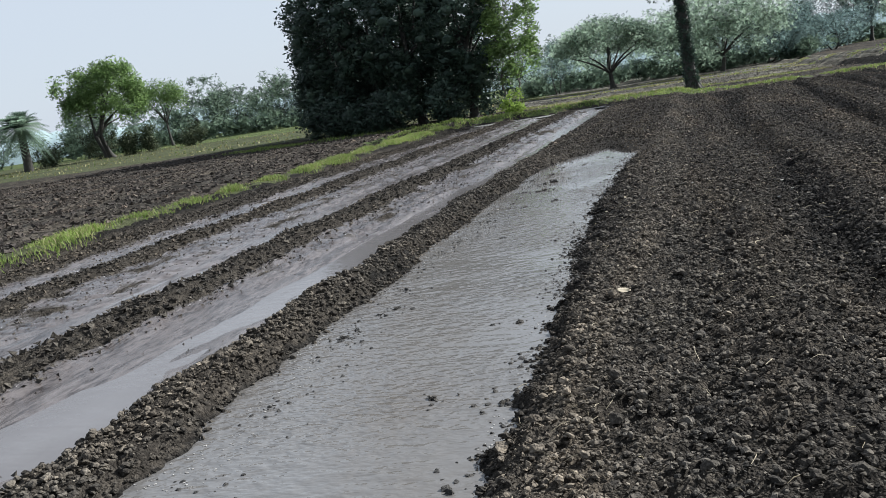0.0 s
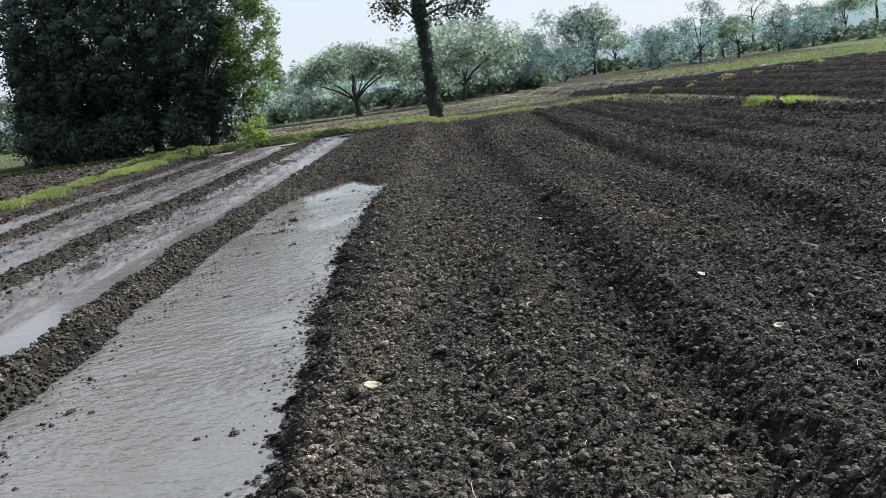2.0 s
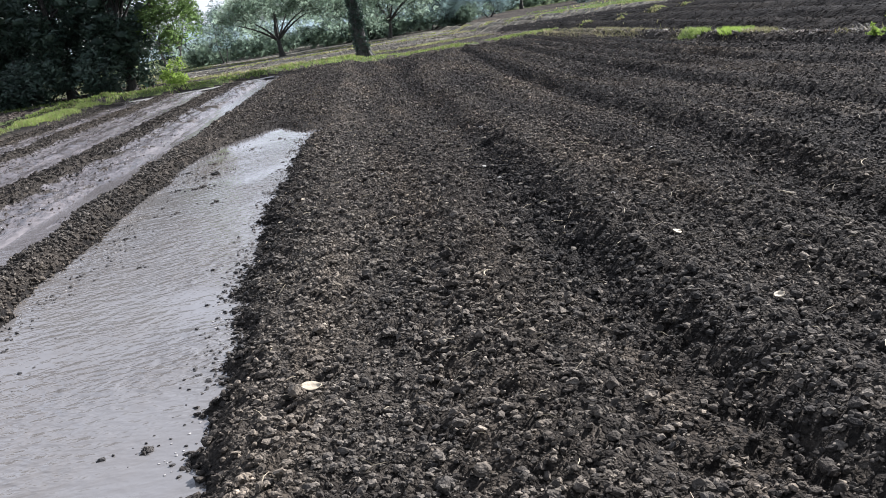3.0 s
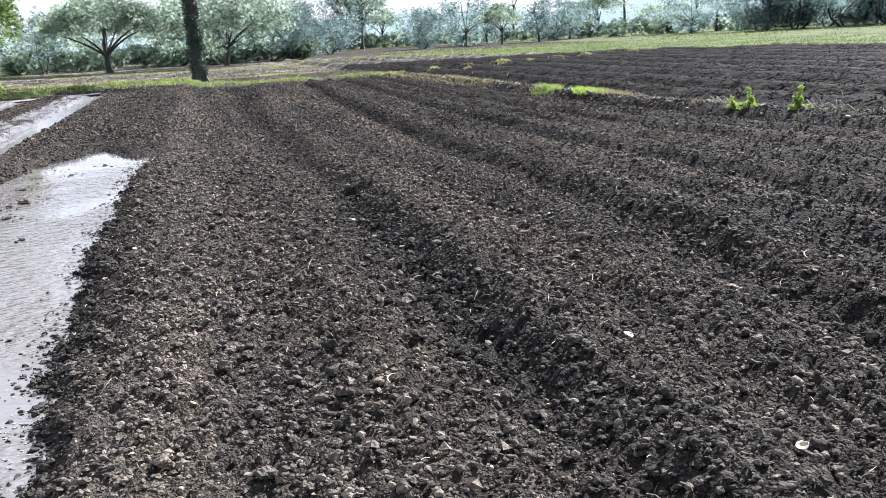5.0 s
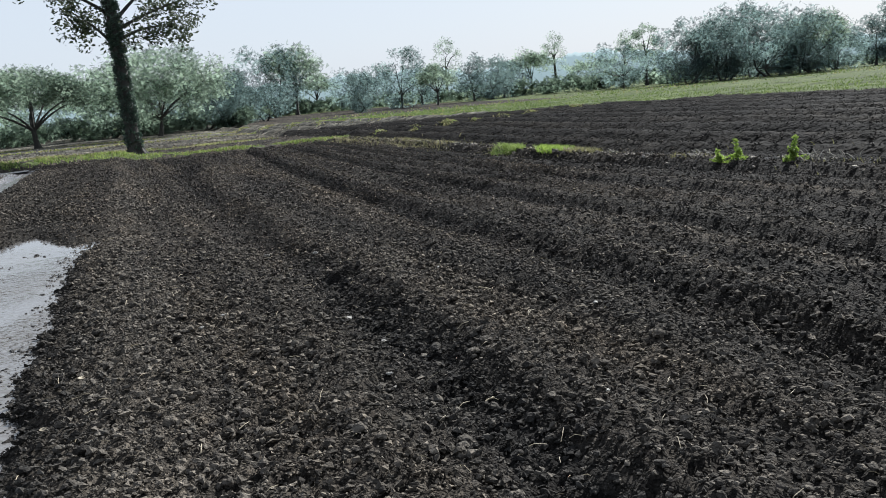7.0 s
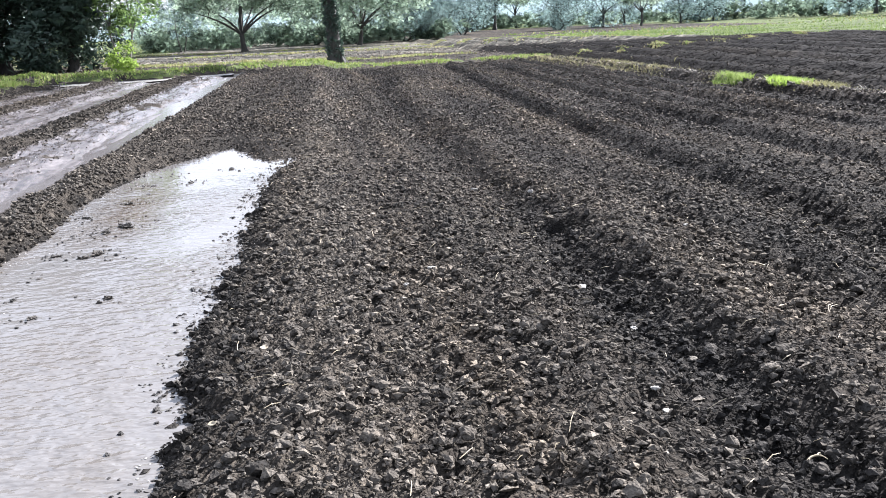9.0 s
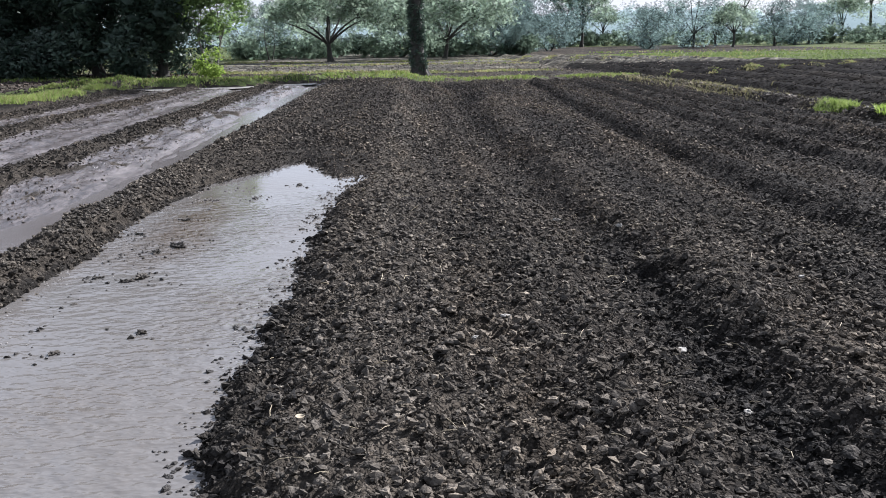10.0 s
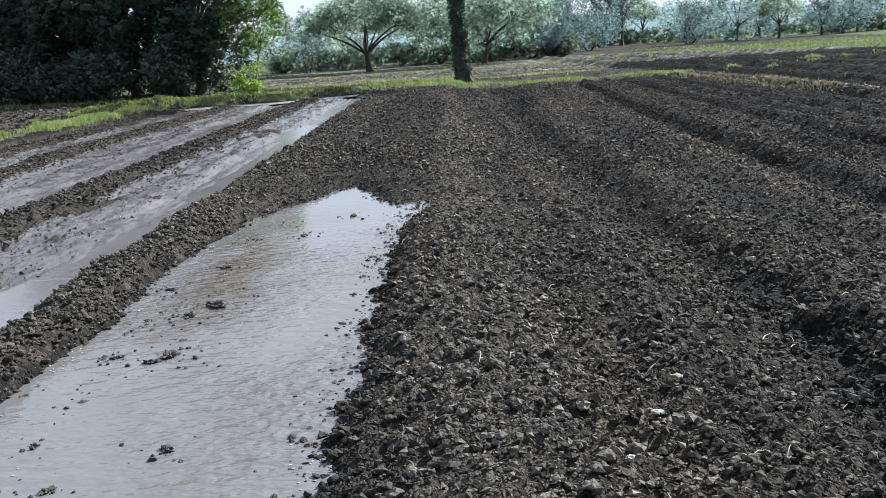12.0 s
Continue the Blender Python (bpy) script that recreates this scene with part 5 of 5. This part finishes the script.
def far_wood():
    """A long ring of distant woodland with an uneven skyline, far behind everything else; it glows to stand for haze.
    """
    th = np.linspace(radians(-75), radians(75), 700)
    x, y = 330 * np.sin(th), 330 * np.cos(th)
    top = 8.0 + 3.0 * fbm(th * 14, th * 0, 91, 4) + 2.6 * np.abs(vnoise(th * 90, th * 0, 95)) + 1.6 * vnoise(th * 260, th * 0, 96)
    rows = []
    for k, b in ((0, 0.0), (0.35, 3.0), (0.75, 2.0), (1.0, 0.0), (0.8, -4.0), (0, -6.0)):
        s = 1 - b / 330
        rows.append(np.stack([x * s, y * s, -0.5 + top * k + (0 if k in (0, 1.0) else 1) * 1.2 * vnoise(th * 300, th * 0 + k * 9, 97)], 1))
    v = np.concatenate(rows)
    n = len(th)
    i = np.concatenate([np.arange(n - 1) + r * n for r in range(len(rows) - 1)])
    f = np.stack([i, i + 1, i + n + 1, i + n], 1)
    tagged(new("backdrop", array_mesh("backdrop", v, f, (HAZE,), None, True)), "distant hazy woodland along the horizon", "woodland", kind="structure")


far_wood()


# ---- grass ----
def grass(name, label, n, place, height, width, mats, seed, category="grass"):
    """Blades in one mesh; place(rng, n) gives x, y and a thickness of growth from 0 to 1."""
    rng = np.random.default_rng(seed)
    x, y, k = place(rng, n)
    ok = rng.uniform(0, 1, len(x)) < k
    x, y, k = x[ok], y[ok], k[ok]
    z = land(x, y)[0] - 0.01
    n = len(x)
    a = rng.uniform(0, 6.28, n)
    h = height * rng.uniform(0.35, 1.15, n) * (0.5 + 0.5 * k)
    lean = rng.uniform(0.15, 1.1, n) * h
    b = rng.uniform(0, 6.28, n)
    s = np.stack([np.cos(a), np.sin(a), 0 * a], 1) * (width * rng.uniform(0.6, 1.4, n))[:, None]
    foot = np.stack([x, y, z], 1)
    mid = foot + np.stack([np.cos(b) * lean * 0.35, np.sin(b) * lean * 0.35, h * 0.6], 1)
    tip = foot + np.stack([np.cos(b) * lean, np.sin(b) * lean, h], 1)
    v = np.stack([foot - s, foot + s, mid + s * 0.7, mid - s * 0.7, tip + s * 0.08, tip - s * 0.08], 1).reshape(-1, 3)
    i = np.arange(n)[:, None] * 6
    f = np.stack([i + np.array([0, 1, 2, 3]), i + np.array([3, 2, 4, 5])], 1).reshape(-1, 4)
    idx = np.repeat((rng.uniform(0, 1, n) < 0.25).astype(int), 2) if len(mats) > 1 else None
    return tagged(new(name, array_mesh(name, v, f, mats, idx)), label, category, kind="stuff")


def left_bund(rng, n):
    y = rng.uniform(9, 39.5, n)
    x = BUND_X + wob(y, 74, 6.0, 0.15) + rng.normal(size=n) * (0.20 + 0.14 * vnoise(y / 1.1, y * 0, 211))
    k = np.clip(0.34 + 1.9 * vnoise(x / 0.5, y / 0.9, 201) + 0.35 * step(15, 24, y) - 0.12, 0.02, 1)
    return x, y, k


def end_strip(rng, n):
    x = rng.uniform(-13, 9, n)
    y = field_end(x) + 0.8 + rng.normal(size=n) * 0.32
    return x, y, np.clip(0.45 - 0.2 * step(0, 3, x) + 1.2 * vnoise(x / 1.3, y / 0.8, 202), 0.0, 1)


def second_strip(rng, n):
    x = rng.uniform(-14, 7, n)
    y = 58.5 - 0.35 * x + rng.normal(size=n) * 1.0
    return x, y, np.clip(0.35 + 1.2 * vnoise(x / 2.2, y / 1.5, 203), 0.0, 1)


def third_strip(rng, n):
    x = rng.uniform(-15, 24, n)
    y = 74 - 0.12 * x + rng.normal(size=n) * 0.8 + np.where(rng.uniform(0, 1, n) < 0.5, 9.0, 0.0)
    return x, y, np.clip(0.35 + 1.2 * vnoise(x / 3.0, y / 1.5, 209), 0.0, 1)


def corner_strip(rng, n):
    t = rng.uniform(0, 1, n)
    x = 8.6 + 21 * t + rng.normal(size=n) * 0.3
    y = 41.5 + 16 * t ** 0.9 + rng.normal(size=n) * 0.3
    return x, y, np.clip(0.4 + 1.2 * vnoise(x / 1.5, y / 1.2, 204), 0, 1)


def right_bank(rng, n):
    y = rng.uniform(12, 44, n)
    x = bank_x(y) + rng.normal(size=n) * 0.35
    return x, y, np.clip(0.12 + 0.9 * vnoise(x / 0.7, y / 1.1, 205) + 0.55 * step(29, 35, y), 0, 1)


def pasture(rng, n):
    y = rng.uniform(26, 92, n)
    x = pasture_x(y) + np.abs(rng.normal(size=n)) * 14
    return x, y, np.clip(0.55 + 1.1 * vnoise(x / 3.5, y / 3.0, 206) + 0.4 * np.exp(-((x - pasture_x(y)) / 2.0) ** 2), 0, 1)


def far_pasture(rng, n):
    x = rng.uniform(18, 110, n)
    y = 74 + 0.28 * (x - 20) + rng.uniform(0, 34, n) ** 1.0
    return x, y, np.clip(0.3 + 1.2 * vnoise(x / 7, y / 3.0, 207), 0, 1)


def left_pasture(rng, n):
    x = rng.uniform(-95, -15, n)
    y = rng.uniform(66, 135, n)
    return x, y, np.clip(0.3 + 1.6 * vnoise(x / 5.0, y / 3.0, 210), 0, 1)


def grove_edge(rng, n):
    x = rng.uniform(-30, -8, n)
    y = 54.0 + 0.35 * (-10 - x) * 0.6 + rng.normal(size=n) * 1.2 - 1.5
    return x, y, np.clip(0.3 + 1.2 * vnoise(x / 1.6, y / 1.2, 208), 0, 1)


grass("bund_grass", "yellow-green grass growing along an earth bund", 42000, left_bund, 0.15, 0.009, (GRASS, DRYGRASS), 601)
grass("strip_grass", "short yellow-green grass on the field-end bund", 17000, end_strip, 0.14, 0.022, (GRASS, DRYGRASS), 602)
grass("strip_grass", "pale dry grass strip between ploughed plots", 11000, second_strip, 0.17, 0.04, (DRYGRASS, GRASS), 603)
grass("strip_grass", "thin dry grass lines between far plots", 9000, third_strip, 0.17, 0.05, (DRYGRASS, GRASS), 609)
grass("strip_grass", "pale grass along the bund between fields", 9000, corner_strip, 0.09, 0.03, (DRYGRASS, GRASS), 604)
grass("bank_weeds", "dry pale weeds and stubble on the low bank", 9000, right_bank, 0.13, 0.010, (DRYGRASS, STRAW), 605)
grass("pasture_grass", "rough yellow-green pasture grass", 24000, pasture, 0.17, 0.03, (PASTURE,), 606)
grass("pasture_grass", "pale far pasture grass", 9000, far_pasture, 0.22, 0.08, (PASTURE, DRYGRASS), 607)
grass("pasture_grass", "uneven dull green grass past the rough field", 7000, left_pasture, 0.25, 0.07, (DRYGRASS, PASTURE), 611)
grass("strip_grass", "grass in the shade of the grove", 9000, grove_edge, 0.22, 0.025, (GRASS,), 608)


def tuft(x, y, r, h, n, mat, label, seed):
    def place(rng, m):
        a, q = rng.uniform(0, 6.28, m), rng.uniform(0, 1, m) ** 0.6
        return x + np.cos(a) * q * r * 0.6, y + np.sin(a) * q * r * 1.2, np.ones(m)
    ob = grass("grass_tuft", label, n, place, h, 0.008, (mat,), seed, "grass tuft")
    ob["kind"] = ""
    del ob["kind"]
    ob["group"] = "tufts on the bank"


tuft(8.93, 25.0, 0.60, 0.14, 1500, LEAF_YOUNG, "bright green grass tuft on the low bank", 620)
tuft(8.60, 27.0, 0.60, 0.14, 1300, GRASS, "yellow-green grass tuft on the low bank", 621)
tuft(9.05, 23.9, 0.55, 0.13, 700, DRYGRASS, "pale dry grass tuft beside a green one", 622)


def weed(x, y, h, seed):
    rng = np.random.default_rng(seed)
    root = new("weed_plant")
    root.matrix_world = pose(x, y, ground_z(x, y) - 0.01)
    tagged(root, "upright bright green broad-leaved weed on the bank", "weed", "weeds on the bank")
    for s in range(3):
        a = rng.uniform(0, 6.28)
        hh = h * (1.0 if s == 0 else rng.uniform(0.35, 0.6))
        tip = np.array([math.cos(a) * hh * 0.25, math.sin(a) * hh * 0.25, hh])
        line = bezier(np.zeros(3), np.array([0, 0, hh * 0.5]), tip, 5)
        v, f = tube(line, np.linspace(0.009, 0.004, 5), 5)
        part("stem", array_mesh("stem", v, f, (LEAF_GREEN,), None, True), root)
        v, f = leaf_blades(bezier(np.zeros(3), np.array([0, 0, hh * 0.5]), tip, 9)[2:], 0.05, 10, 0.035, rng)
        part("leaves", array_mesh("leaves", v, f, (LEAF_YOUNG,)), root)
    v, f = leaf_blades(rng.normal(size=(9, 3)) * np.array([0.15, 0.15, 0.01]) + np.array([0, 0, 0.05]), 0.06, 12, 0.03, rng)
    v[:, 2] = np.maximum(v[:, 2], 0.005)
    part("leaves", array_mesh("leaves", v, f, (LEAF_YOUNG,)), root, "low spreading leaves")


def dead_stalks(x, y, h, seed):
    """A low tangle of bleached stalks on the bank."""
    rng = np.random.default_rng(seed)
    root = new("dead_plant")
    root.matrix_world = pose(x, y, ground_z(x, y))
    tagged(root, "low tangle of bleached dead stalks on the bank", "dead plant", "dead plants on the bank")
    for _ in range(16):
        a, ln = rng.uniform(0, 6.28), h * rng.uniform(0.4, 1.1)
        foot = np.array([rng.normal() * h * 0.7, rng.normal() * h * 0.5, 0.0])
        tip = foot + np.array([math.cos(a) * ln, math.sin(a) * ln, h * rng.uniform(0.2, 1.0)])
        v, f = tube(bezier(foot, (foot + tip) / 2 + np.array([0, 0, h * 0.35]), tip, 5), np.linspace(0.010, 0.0035, 5), 4)
        part("stalk", array_mesh("stalk", v, f, (DEADWOOD,), None, True), root)
    return root


DEADWOOD = plain_material("bleached_stalk", (0.15, 0.138, 0.115), (0.30, 0.278, 0.235), 20.0)
for i, (x, y, h) in enumerate([(9.3, 17.0, 0.16), (9.2, 16.2, 0.2), (9.35, 15.2, 0.22), (9.3, 14.5, 0.2), (9.1, 19.4, 0.14), (9.0, 21.0, 0.14), (8.9, 22.4, 0.12), (9.4, 13.4, 0.18)]):
    dead_stalks(x, y, h, 660 + i)
weed(8.92, 18.15, 0.32, 640)
weed(8.95, 16.85, 0.36, 641)
weed(8.75, 18.4, 0.20, 642)


# pale scum along the water's edge; right-bank flecks are painted water glints
def scum_and_glints(x, y):
    p = inside_pond(x, y)
    shoal = 0.2 * step(13.0, 15.0, y) * step(-1.8, -2.2, x) * step(0.15, 0.4, vnoise(x / 0.2, y / 0.3, 92))
    return (np.exp(-((p - 0.01) / 0.06) ** 2) + 0.6 * np.exp(-((p - 0.22) / 0.10) ** 2) * (x < -2.0) + shoal * (p > 0)) * step(-0.12, 0.30, vnoise(x / 0.25, y / 0.5, 83))


xyz, rng = spread(15000, -2.9, -0.95, 2.5, 18.6, 131, scum_and_glints)
xyz[:, 2] = np.maximum(xyz[:, 2], POND_Z) + 0.002
scatter("scum_and_glint_flecks", xyz, rng.uniform(0.004, 0.010, len(xyz)), 1, FOAM_GLINT, "pale dried scum flecks and painted glints at the water's edge", "scum", 132, 0.25)
